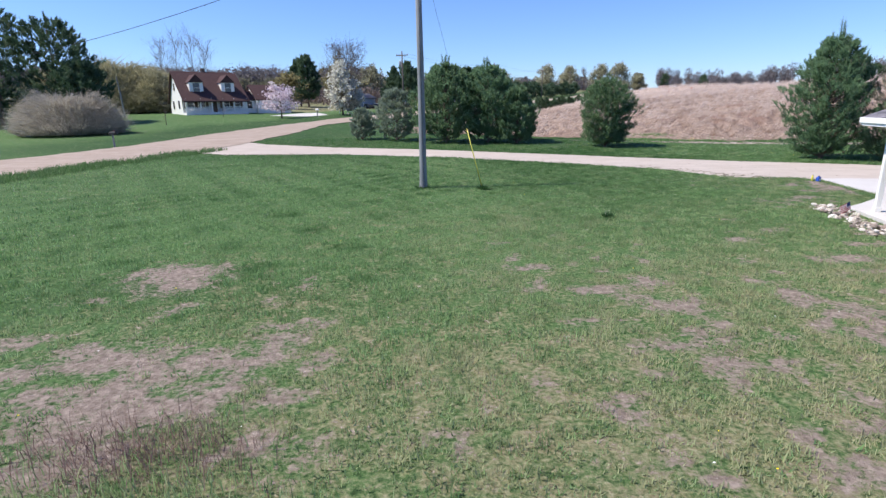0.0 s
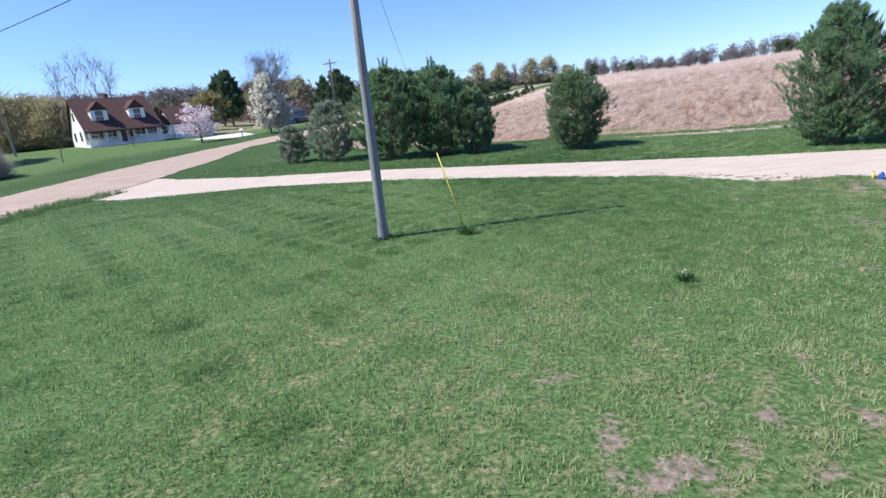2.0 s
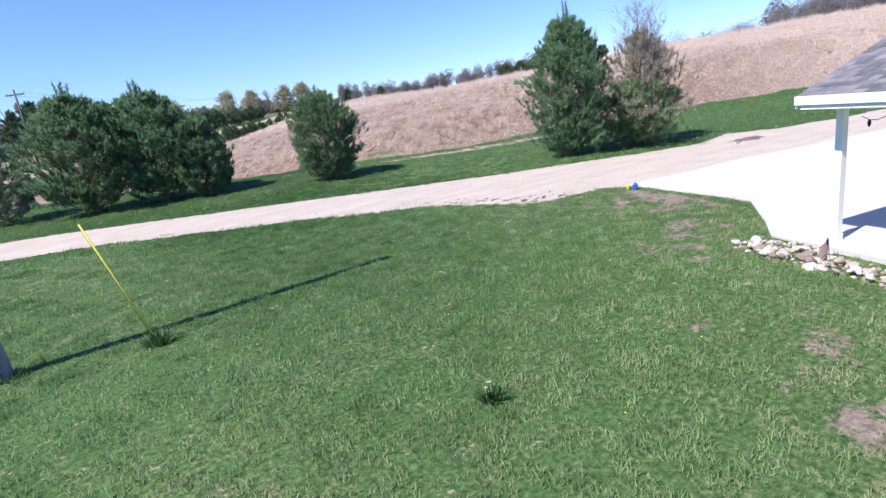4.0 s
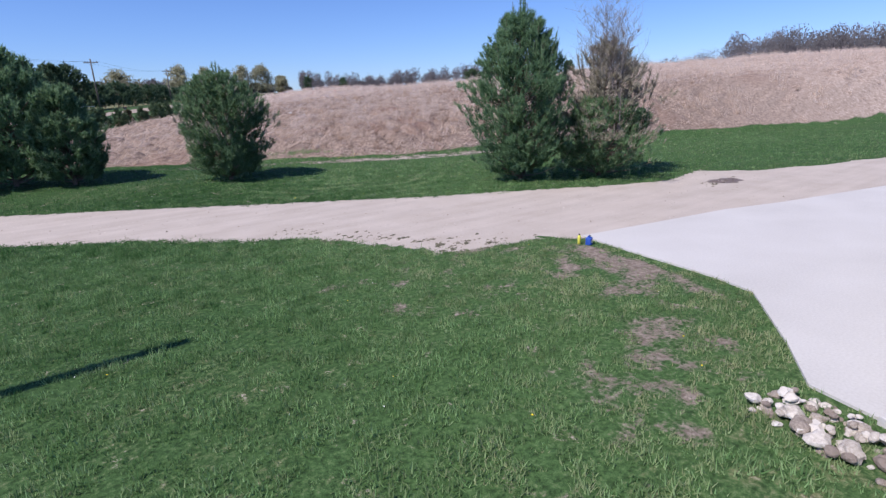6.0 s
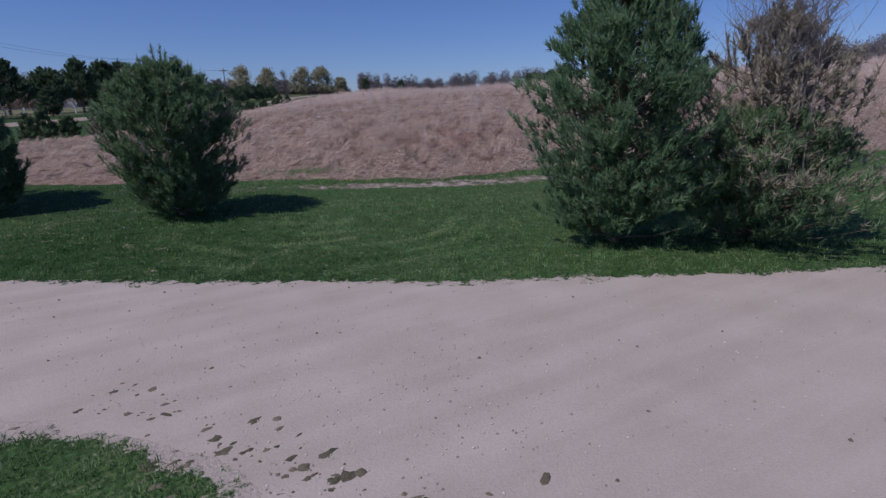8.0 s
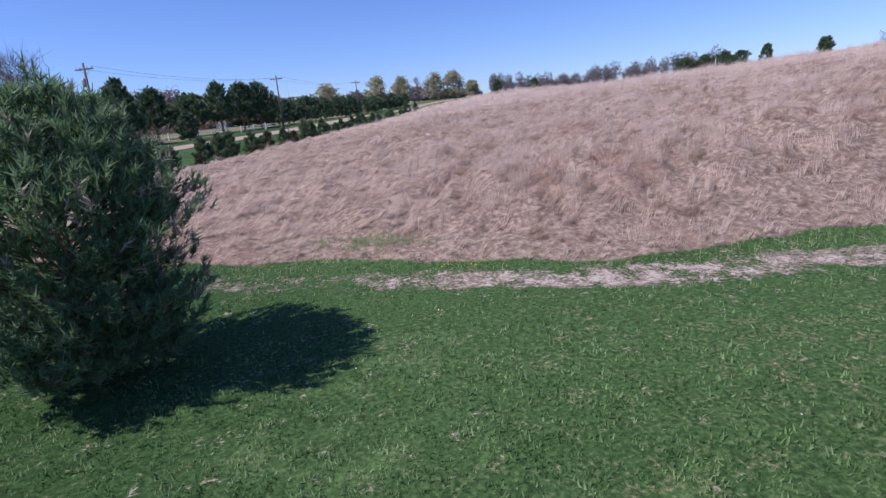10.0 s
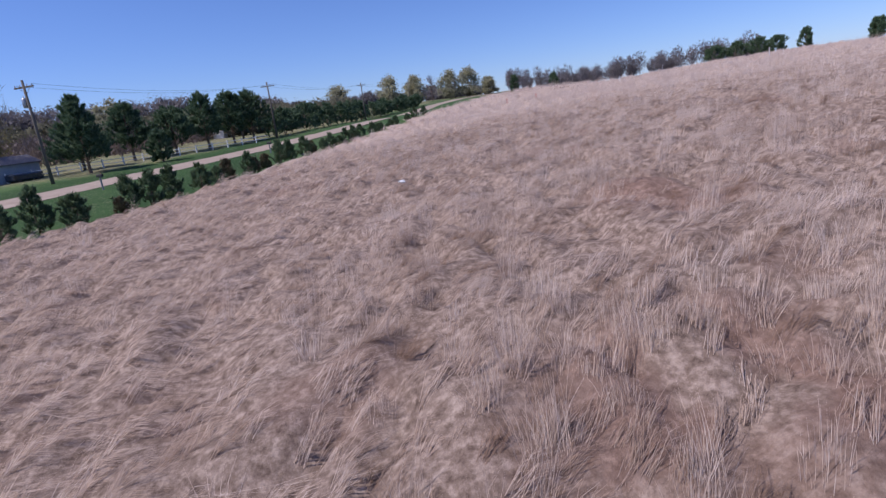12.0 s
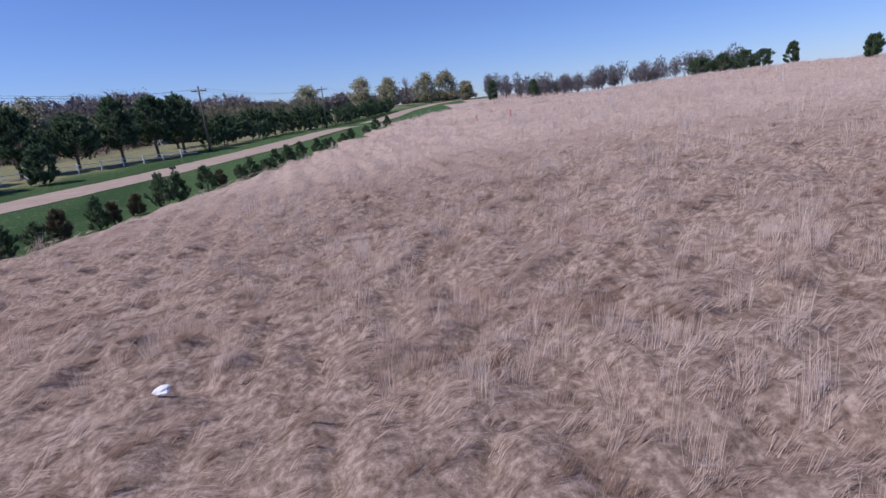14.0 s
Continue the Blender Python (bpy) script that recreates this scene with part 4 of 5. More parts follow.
# tall pines and thicket across the road
for k, (x, y, h, w) in enumerate(((-60, 76, 15.5, 13), (-51.5, 76, 13.5, 11), (-68, 72, 16.5, 13), (-76, 82, 16, 13), (-47, 74, 8, 7))):
    conifer("white_pine", put(x, y), h, w, M_PINE_DARK, "tall dark white pine across the road", 2400, seed=30 + k, trunk=.3, length=.45, needle=.055, group="tall pines across the road", per=12, belly=.4, low=.06, power=.42)


def thicket(name, m, w, d, h, mat, label, n=2600, seed=1, wide=.025, category="bush"):
    """A bush of many fine upright twigs."""
    r = np.random.default_rng(seed)
    a, q = r.uniform(0, 6.28, n), np.sqrt(r.random(n))
    bx, by = q * np.cos(a) * w / 2, q * np.sin(a) * d / 2
    top = h * np.sqrt(np.clip(1 - q * q * .96, 0, 1)) * (.05 + .95 * r.random(n) ** .6) * (.3 + 1.05 * grain(bx, by, w * .17, 300 + seed, 3))
    twig = h * r.uniform(.08, .22, n)
    way = np.stack([bx * 1.2, by * 1.2, np.full(n, h * .55)], 1)
    way = way / np.linalg.norm(way, axis=1, keepdims=True) + r.normal(0, .6, (n, 3))
    tx, ty, tz = bx + way[:, 0] * twig, by + way[:, 1] * twig, np.clip(top + way[:, 2] * twig * .5, .05, None)
    bz = np.clip(top - way[:, 2] * twig * .5, 0, None)
    s = r.normal(0, 1, (n, 3)) * wide
    b0 = np.stack([bx, by, bz], 1)
    v = np.stack([b0 - s, b0 + s, np.stack([tx, ty, tz], 1)], 1).reshape(-1, 3)
    ob = thing(name, m, label, category)
    raw("twig_crown", v, np.arange(3 * n).reshape(-1, 3), mat, ob)
    bm = bmesh.new()
    for k in range(26):
        a, q = r.uniform(0, 6.28), r.uniform(.15, .8)
        tip = Vector((math.cos(a) * q * w / 2, math.sin(a) * q * d / 2, h * r.uniform(.45, .8) * math.sqrt(1 - q * q)))
        tube(bm, [(tip.x * .4, tip.y * .4, -.1), (tip.x * .65, tip.y * .65, tip.z * .55), tip], [h * .012, h * .008, h * .003], 5)
    part("stem_fan", bm, M_DEADWOOD, ob)
    return ob


thicket("grey_bush", put(-40.3, 60.5), 10.6, 7.4, 5.2, M_GREYTWIG, "large leafless grey-brown rounded bush", 34000, 3, .015)
thicket("yellow_thicket", put(-62, 104), 34, 10, 9.0, M_WILLOW, "olive-yellow budding thicket behind the lawn", 46000, 4, .036)
for k, (x, y, h) in enumerate(((-60, 122, 14), (-57, 123, 16), (-54, 124, 16.5), (-51, 123, 14))):
    bare_tree(put(x, y), h, 9, "tall bare poplar behind the house", 260, .12, 5 + k, M_DEADWOOD, "poplar_tree", .2, .05)
bare_tree(put(-35.5, 72), 3.0, 1.6, "slender bare young tree on the far lawn", 60, .06, 7)
bare_tree(put(-33.5, 86), 2.6, 2.2, "small bare ornamental tree", 70, .05, 8)
conifer("white_pine", put(-31.0, 132), 11.5, 6.5, M_PINE_DARK, "dark pine beyond the garage", 1600, seed=41, trunk=.25, length=.6, needle=.07, per=12, low=.15)
conifer("white_pine", put(-33.6, 135), 10.5, 6, M_PINE_DARK, "dark pine beyond the garage", 1600, seed=42, trunk=.25, length=.6, needle=.07, per=12, low=.15)
broadleaf("maple_tree", put(-21.8, 121), 11, 7.0, M_OLIVE, "ochre tree in early spring bud", 5200, .15, seed=52, limbs_n=50)
broadleaf("cherry_tree", put(-24.1, 85.0), 5.3, 6.0, M_PINK, "pink blossoming ornamental tree on the far lawn", 2600, .13, seed=50, limbs_n=46)
broadleaf("pear_tree", put(-15.0, 87.4), 8.2, 4.4, M_BLOSSOM, "tall white blossoming pear tree", 5200, .19, low=.1, seed=51, limbs_n=60, shape=.5)
broadleaf("pear_tree", put(-13.4, 88.6), 5.0, 3.2, M_BLOSSOM, "smaller white blossoming pear tree", 2600, .17, low=.15, seed=53)
for k, (x, y, h, w) in enumerate(((-9.3, 118.5, 7.8, 5.6), (-6.0, 111.0, 8.6, 6.4))):
    conifer("spruce", put(x, y), h, w, M_PINE_DARK, "dark conifer beyond the country road", 1700, seed=45 + k, trunk=.2, length=.42, needle=.055, per=12, low=.17, gaps=.4, belly=.15, power=.8)

# row of dark pines and the farmyard across the road
for k, (x, y, h, w) in enumerate(((-5.4, 126, 7.8, 6.0), (-.4, 129.5, 6.8, 6.4), (3.7, 133.6, 8.4, 5.8), (7.0, 138.5, 8.4, 6.2), (9.9, 142, 8.4, 6.6), (6.5, 156, 8, 6.5))):
    conifer("spruce", put(x, y), h, w, M_PINE_DARK, "dark spreading pine in a row beside the road", 1500, seed=70 + k, trunk=.22, length=.45, needle=.075, per=8, low=.24, gaps=.5, belly=.38, power=.55, group="pines along the road")
conifer("spruce", put(1.1, 114.9), 3.9, 3.1, M_PINE_DARK, "small dark rounded conifer on the roadside lawn", 900, seed=79, length=.3, needle=.04)
for k, (x, y, h, w) in enumerate(((-26, 166, 9.5, 7.5), (-20.5, 168, 11, 8), (-86, 377, 15, 20), (-106, 392, 14, 17))):
    broadleaf("willow_tree", put(x, y), h, w, M_SPRING, "yellow-green tree behind the dark pines", 5000, .28, trunk=.25, seed=90 + k)
bare_tree(put(-18.4, 113.5), 12, 8.5, "spreading bare tree beside the white shed", 1100, .11, 15, cone=.5)
broadleaf("maple_tree", put(-33, 121), 8, 8, M_OLIVE, "ochre budding bush behind the shed", 2000, .25, seed=94)

# young conifers set along the road
row = ((1, 65.4), (1.9, 66.9), (2.9, 68.6), (4.1, 70.5), (5.3, 72.6), (6.3, 73.8), (7.4, 75.1), (8.5, 76.4), (9.4, 77.7), (10.5, 79.5), (11.6, 81.3), (12.5, 83), (13.3, 84.4), (14.4, 86.4), (15.2, 88), (16, 90), (16.9, 92), (17.8, 94.1), (18.9, 96.9), (19.9, 99.4), (21.2, 102.7), (22, 104.9), (23.1, 107.7), (24, 110), (25.1, 113.1), (26.2, 116), (27.4, 119.2), (28.8, 122.8), (30.1, 126.2), (31.6, 129.4), (33.2, 132.9), (35.5, 138), (38, 143.4), (41, 149.8), (44, 156))
kinds = [conifer("young_spruce", put(*row[k]), h, w, mt, lb, 440, seed=100 + k, trunk=.05, length=.2, needle=.034, category="young conifer", group="young conifers along the road", per=7, power=.7)
         for k, (h, w, mt, lb) in enumerate(((2.0, 1.8, M_PINE_YOUNG, "young bushy green conifer beside the road"), (1.7, 1.7, M_PINE_YOUNG, "young bushy green conifer beside the road"), (1.5, 1.2, M_PINE_RUST, "young conifer with rust-tinged needles"), (2.1, 1.5, M_PINE_YOUNG, "young pointed green conifer beside the road")))]
rr = np.random.default_rng(9)
for k, (x, y) in enumerate(row[4:]):
    s = rr.uniform(.75, 1.15)
    ob = copy_thing(kinds[int(rr.integers(4))], put(x + rr.normal() * .3, y + rr.normal() * .3, rr.uniform(0, 360)))
    ob.scale = (s, s, s * rr.uniform(.8, 1.1))
hx, hy = resample([(13.5, 147), (20, 166), (29, 183.5), (42, 208), (55, 237), (62, 254)], 34)
for k, (x, y) in enumerate(zip(hx, hy)):
    conifer("spruce", put(float(x) + rr.normal() * .7, float(y) + rr.normal()), rr.uniform(3.8, 5.6), rr.uniform(4.2, 6), M_PINE_DARK, "dark roadside conifer in a dense hedge", 330, seed=130 + k, length=.45, needle=.11, per=7, group="roadside conifer hedge")
for k, (x, y, h, w) in enumerate(((60, 312, 14.5, 14), (74, 318, 14, 12), (96, 330, 15, 13), (107, 330, 15.5, 15), (117, 326, 9.5, 10), (36, 330, 13, 14))):
    broadleaf("willow_tree", put(x, y), h, w, M_SPRING, "round yellow-green tree on the far hill", 6000, .38, trunk=.3, seed=60 + k, group="round spring trees on the hill", low=.08, limbs_n=70)
bare_tree(put(85, 326), 13, 7, "bare brown tree among the round trees", 200, .3, 16)


def far_wood(name, spots, mat, label, seed, per=70, size=.9, bottom=.02, core=.6, thin=.075, fill=.36):
    """Distant leafless woods: stems with a fine haze of twigs about a denser heart, past counting, in one mesh."""
    r = np.random.default_rng(seed)
    V = []
    for x, y, h, w in spots:
        g = land_at(x, y)
        t = r.normal(0, 1, (per, 3))
        t /= np.linalg.norm(t, axis=1, keepdims=True)
        t *= (.55 + .5 * r.random((per, 1))) if core else r.random((per, 1)) ** fill
        mid_, half_ = h * (1 + bottom) / 2, h * (1 - bottom) / 2
        heart = np.array((x, y, g + mid_ - size * .4))
        c = t * np.array((w / 2, w / 2, half_)) + heart
        up = np.stack([t[:, 0] * .5 + r.normal(0, .35, per), t[:, 1] * .5 + r.normal(0, .35, per), r.uniform(.2, 1.0, per)], 1) * size
        s = r.normal(0, 1, (per, 3)) * size * thin
        V.append(np.stack([c - s, c + s, c + up], 1).reshape(-1, 3))
        if core:
            n2 = int(per * core)                         # a dense heart of broken boughs
            q = r.normal(0, 1, (n2, 3))
            q *= r.random((n2, 1)) ** .36 * .8 / np.linalg.norm(q, axis=1, keepdims=True)
            V.append((q * np.array((w / 2, w / 2, half_)) + heart)[:, None].repeat(3, 1).reshape(-1, 3) + r.normal(0, size * .9, (n2 * 3, 3)))
        b = np.array((x, y, g - .3))
        for k in range(3):
            V.append(np.array([b - (.12, 0, 0), b + (.12, 0, 0), b + (r.normal() * w * .15, r.normal() * w * .15, h * r.uniform(.6, .95))]))
    v = np.concatenate(V)
    return tagged(raw(name, v, np.arange(len(v)).reshape(-1, 3), mat), label, "woods", kind="stuff")


def arc(n, a0, a1, d0, d1, h0, h1, w, seed, cx=10, cy=30):
    r = np.random.default_rng(seed)
    a, d = np.radians(r.uniform(a0, a1, n)), r.uniform(d0, d1, n)
    return [(cx + D * math.sin(A), cy + D * math.cos(A), r.uniform(h0, h1), w * r.uniform(.7, 1.2)) for A, D in zip(a, d)]


far_wood("far_woods", arc(220, -72, -9, 330, 370, 17, 20, 20, 201) + arc(28, -9, -1, 330, 370, 12, 15, 15, 215) + arc(52, -1, 15, 330, 370, 7, 10.5, 13, 216), M_HAZED_WOOD, "leafless brown woods along the ridge", 202, 370, .95, .02, .5, .14)
far_wood("far_woods", arc(36, 14, 18.5, 340, 400, 5, 8, 9, 213), M_HAZED_WOOD, "leafless brown woods beyond the end of the road", 214, 420, .7, .02, .5, .13)
far_wood("near_woods", arc(135, -42, -6, 215, 290, 6, 10, 10, 203) + arc(45, -6, 6, 215, 290, 4, 6.5, 8, 219), M_FARWOOD_PALE, "pale budding woods below the ridge", 204, 330, .75, .02, .45, .12)
far_wood("near_woods", arc(90, -16, 3, 150, 190, 5, 9, 8, 221) + arc(60, -16, 7, 185, 215, 6, 9, 8, 223), M_FARWOOD_PALE, "pale budding trees behind the pine row", 222, 330, .64, .02, .45, .12)
r = np.random.default_rng(211)
far_wood("brush_woods", [(r.uniform(-50, -5), r.uniform(148, 205), r.uniform(2.5, 6), r.uniform(5, 8)) for k in range(230)], M_TWIG, "grey-brown leafless brush behind the pine row", 212, 230, .8, .02, 0, .06)
far_wood("hill_woods", arc(95, 21.7, 44, 285, 330, 6, 12.5, 5.5, 205), M_HAZED_WOOD, "bare grey trees behind the hilltop", 206, 420, 1.5, .15, 0, .06, .45)
far_wood("hill_woods", arc(80, 66, 82, 195, 250, 8, 14, 8, 207), M_HAZED_WOOD, "bare brown trees behind the hilltop", 208, 620, .85, .08, 0, .13)
far_wood("hill_scrub", arc(34, 55, 67, 205, 250, 4, 8, 6, 209), M_HAZED_WOOD, "low bare scrub along the hilltop", 210, 220, .9, .05, 0, .05)
for k, (x, y, h, w) in enumerate(((186, 238, 6.8, 9), (192, 233, 7.2, 9), (197, 227, 7.2, 9), (201, 222, 6.8, 8), (207, 215, 8, 5), (168, 157, 5.2, 4), (112, 275, 8, 4.5), (128, 268, 7, 4))):
    conifer("spruce", put(x, y), h, w, M_PINE_DARK, "dark pine on the hilltop skyline", 650, seed=140 + k, length=.7, needle=.1, per=9, group="hilltop pines", trunk=.2)


# ---- pole, guy and wires ----
def wire(name, a, b, sag, rad, mat, label, n=24):
    a, b = Vector(a), Vector(b)
    pts = [a.lerp(b, i / n) - Vector((0, 0, sag * 4 * (i / n) * (1 - i / n))) for i in range(n + 1)]
    return tagged(part(name, tube(bmesh.new(), pts, [rad] * (n + 1), 5), mat), label, "wire")


POLE = (-0.24, 21.18)
pole = thing("utility_pole", pose(*POLE, 0), "weathered grey wooden utility pole standing in the lawn", "utility pole")
part("shaft", tube(bmesh.new(), [(0, 0, -.3), (0, 0, .05), (0.005, 0, .6), (0.015, 0, 4.5), (0, 0, 9.5)], [.185, .16, .136, .122, .10], 16), M_POLE, pole, smooth=True)
part("ground_wire", tube(bmesh.new(), [(.02, -.17, 0), (.02, -.155, 2), (.02, -.135, 6), (.01, -.11, 9.3)], [.007] * 4, 5), M_BLACK, pole, "thin dark ground wire")
part("bolt", tube(bmesh.new(), [(-.16, 0, 8.9), (.16, 0, 8.9)], [.012, .012], 6), M_STEEL, pole)
GUY = (2.02, 20.55)
guy = thing("guy_wire", pose(*GUY, 0), "steel guy wire with a yellow plastic guard", "guy wire")
up = Vector((POLE[0] - GUY[0], POLE[1] - GUY[1], 8.8))
part("strand", tube(bmesh.new(), [(0, 0, -.1), up], [.005, .005], 5), M_BLACK, guy)
part("guard", tube(bmesh.new(), [up * .008, up * .12, up * .255], [.019, .016, .016], 8), M_YELLOW, guy, "bright yellow plastic guy guard", True)
part("anchor_eye", tube(bmesh.new(), [(0, 0, -.2), (-.02, 0, .08)], [.016, .016], 6), M_STEEL, guy)
wire("service_wire", (-.24, 21.18, 9.1), (-66, 59.4, 9.1), 2.6, .014, M_BLACK, "black overhead service wire from the lawn pole", 40)


def road_pole(x, y, h, turn, transformer, label):
    p = thing("utility_pole", put(x, y, turn), label, "utility pole", "power line along the road")
    part("shaft", tube(bmesh.new(), [(0, 0, -.4), (0, 0, h * .5), (0, 0, h)], [.17, .145, .11], 10), M_POLE_DARK, p, smooth=True)
    part("crossarm", boxed(-1.25, 1.25, -.06, .06, h - .75, h - .6, .01), M_POLE_DARK, p)
    for s in (-1.1, -.45, .45, 1.1):
        part("insulator", tube(bmesh.new(), [(s, 0, h - .6), (s, 0, h - .5), (s, 0, h - .42)], [.03, .055, .03], 8), M_STEEL, p)
    for s in (-1, 1):
        part("brace", tube(bmesh.new(), [(s * .7, .03, h - .72), (0, .12, h - 1.3)], [.02, .02], 5), M_STEEL, p)
    if transformer:
        can = part("transformer", tube(bmesh.new(), [(-.42, 0, h - 2.6), (-.42, 0, h - 2.55), (-.42, 0, h - 1.75), (-.42, 0, h - 1.65)], [.2, .24, .24, .16], 14), M_STEEL, p, "grey pole-mounted transformer can", True)
        part("bushing", tube(bmesh.new(), [(-.42, 0, h - 1.65), (-.42, 0, h - 1.4)], [.05, .03], 8), M_WHITE, can)
    return p


LINE = [(-6.3, 101.8, 10.2, -28, True), (14.0, 139, 9.5, -25, False), (34.4, 184.6, 9.6, -25, False), (58, 246, 10, -30, False), (94, 312, 10, -35, False)]
for x, y, h, a, tr in LINE:
    road_pole(x, y, h, a, tr, "weathered utility pole with a crossarm and transformer" if tr else "weathered utility pole with a crossarm beside the road")
for (x0, y0, h0, a0, _), (x1, y1, h1, a1, _) in zip(LINE, LINE[1:]):
    for s in (-1.1, 1.1):
        wire("power_line", (x0 + s * math.cos(radians(a0)), y0 + s * math.sin(radians(a0)), land_at(x0, y0) + h0 - .42), (x1 + s * math.cos(radians(a1)), y1 + s * math.sin(radians(a1)), land_at(x1, y1) + h1 - .42), .9, .012, M_BLACK, "thin overhead power line between the road poles", 16)
yard = thing("yard_pole", put(-50, 88), "short broken wooden pole on the far lawn", "pole")
part("shaft", tube(bmesh.new(), [(0, 0, -.3), (-.1, 0, 3), (-.35, 0, 6.3)], [.15, .13, .1], 8), M_POLE, yard)

# ---- near house, its porch and rock bed ----
M_SHINGLE = material("asphalt_shingle", [(.10, .095, .11), (.16, .15, .17), (.23, .215, .235)], 5, 60, 0.95, 0.4, 0.006, island=0.35)
M_SIDING = material("pale_siding", [(.66, .66, .65), (.74, .73, .72), (.79, .78, .77)], 1.5, 30, 0.6, 0.06, 0.003)
CORNER = pose(11.65, 15.0, 0, 0, 0, -15)
house = thing("near_house", CORNER, "white house corner with a shingled gable roof porch", "house")
EZ, PITCH, RUN, LONG = 2.56, 0.38, 6.5, 15.0
bm = bmesh.new()
ring = [(0, EZ), (RUN, EZ + RUN * PITCH), (2 * RUN, EZ), (2 * RUN, EZ - .12), (RUN, EZ + RUN * PITCH - .12), (0, EZ - .12)]
lo, hi = [bm.verts.new((x, 0, z)) for x, z in ring], [bm.verts.new((x, -LONG, z)) for x, z in ring]
bm.faces.new(lo[::-1])
bm.faces.new(hi)
for i in range(6):
    bm.faces.new((lo[i], hi[i], hi[(i + 1) % 6], lo[(i + 1) % 6]))
part("roof_deck", bm, M_SHINGLE, house)
V, F = [], []
rs = np.random.default_rng(77)
slant = math.hypot(1, PITCH)
for i in range(int(RUN * slant / .145)):
    run = i * .145 / slant
    p = -.02
    while p < 9:
        w, th, k = rs.uniform(.12, .3), rs.uniform(.010, .018), len(V)
        for q, dr, dz in ((p, -.012, th), (p + w - .008, -.012, th), (p + w - .008, .165 / slant, .005), (p, .165 / slant, .005), (p, -.012, 0), (p + w - .008, -.012, 0)):
            V.append((run + dr, -q, EZ + .002 + (run + dr) * PITCH + dz))
        F += [(k, k + 1, k + 2, k + 3), (k + 4, k + 5, k + 1, k)]
        p += w
tagged(raw("shingles", np.array(V), np.array(F), M_SHINGLE, house), "grey-violet asphalt shingle courses", kind="stuff")
part("fascia", boxed(-.03, 0, -LONG, .03, EZ - .13, EZ + .01, .006), M_WHITE, house, "white fascia board")
for a_, b_ in ((0, 1), (2, 1)):
    bm = bmesh.new()
    x0, x1 = ring[a_][0], ring[b_][0]
    q = [bm.verts.new((x, y, z)) for y in (.0, .03) for x, z in ((x0, ring[a_][1] - .18), (x1, ring[b_][1] - .18), (x1, ring[b_][1] - .005), (x0, ring[a_][1] - .005))]
    for f in ((0, 1, 2, 3), (7, 6, 5, 4), (0, 4, 5, 1), (1, 5, 6, 2), (2, 6, 7, 3), (3, 7, 4, 0)):
        bm.faces.new([q[k] for k in f])
    part("rake_board", bm, M_WHITE, house, "white rake board")
part("soffit", boxed(.01, 2 * RUN - .01, -LONG + .05, -.05, EZ - .2, EZ - .13), M_WHITE, house)
part("porch_beam", boxed(.54, .66, -LONG + 1, -.24, EZ - .27, EZ - .2, .01), M_WHITE, house)
part("wall", boxed(3.3, 2 * RUN - .4, -LONG + .3, -3.4, 0, EZ - .2), M_SIDING, house)
part("porch_floor", boxed(.25, 3.3, -LONG + .3, -.02, -.1, .1, .01), M_CONCRETE, house, "pale concrete porch slab")
for px, py in ((.6, -.3), (2.56, -.3), (.6, -3.4), (.6, -6.4)):
    post = part("post", boxed(px - .06, px + .06, py - .06, py + .06, .1, EZ - .26, .008), M_WHITE, house, "square white porch post")
    part("post_base", boxed(px - .075, px + .075, py - .075, py + .075, .1, .22, .01), M_WHITE, post)
cord = [tuple(CORNER @ Vector((.6 + 2.0 * i / 12, -.6, EZ - .4 - .1 * math.sin(math.pi * (i % 4) / 4)))) for i in range(13)]
lights = thing("string_lights", pose(0, 0, 0), "dark cord of small hanging porch bulbs", "string lights")
part("cord", tube(bmesh.new(), cord, [.006] * 13, 5), M_BLACK, lights)
for p in cord[1::3]:
    part("bulb", tube(bmesh.new(), [p, (p[0], p[1], p[2] - .05), (p[0], p[1], p[2] - .11)], [.014, .03, .012], 8), M_BLACK, lights)

protos = []
for k in range(7):
    bm = bmesh.new()
    bmesh.ops.create_icosphere(bm, subdivisions=2, radius=1)
    for q in bm.verts:
        q.co *= 1 + .38 * (noise.noise(q.co * 1.1 + Vector((k * 7, 0, 0)))) + .1 * noise.noise(q.co * 3 + Vector((k, 5, 0)))
        q.co.z *= .62
    me = bpy.data.meshes.new("rock")
    bm.to_mesh(me)
    bm.free()
    me.materials.append(M_ROCK)
    protos.append(me)
rk = np.random.default_rng(33)
for k in range(270):
    q = rk.random()
    x, y = 11.35 - .30 * q * 3 + rk.uniform(-.15, .42 + .3 * (1 - q)), 15.75 - 3.4 * q + rk.normal(0, .08)
    s = .56 * rk.choice([.055, .08, .11, .15, .19], p=[.3, .3, .2, .13, .07])
    ob = new("rock", protos[int(rk.integers(7))])
    ob.matrix_world = Matrix.LocRotScale((x, y, s * .32 + (.06 if rk.random() < .3 else 0)), Euler((rk.uniform(-.4, .4), rk.uniform(-.4, .4), rk.uniform(0, 6))), (s, s * rk.uniform(.7, 1.1), s))
    tagged(ob, "pale rounded landscape rock in the porch bed", "rock", "rocks in the porch bed")

M_RED = material("red_cloth", [(.4, .03, .04), (.5, .05, .06), (.55, .08, .08)], 8, 60, .8, .05)
M_NAVY = material("navy_cloth", [(.02, .03, .12), (.03, .045, .17), (.04, .06, .2)], 8, 60, .8, .05)
flag = thing("small_flag", pose(11.25, 14.25, .05, 0, 12, 175) @ Matrix.Scale(.7, 4), "small striped flag on a stick among the rocks", "flag")
part("stick", tube(bmesh.new(), [(0, 0, -.1), (0, 0, .62)], [.006, .005], 6), M_POLE, flag)


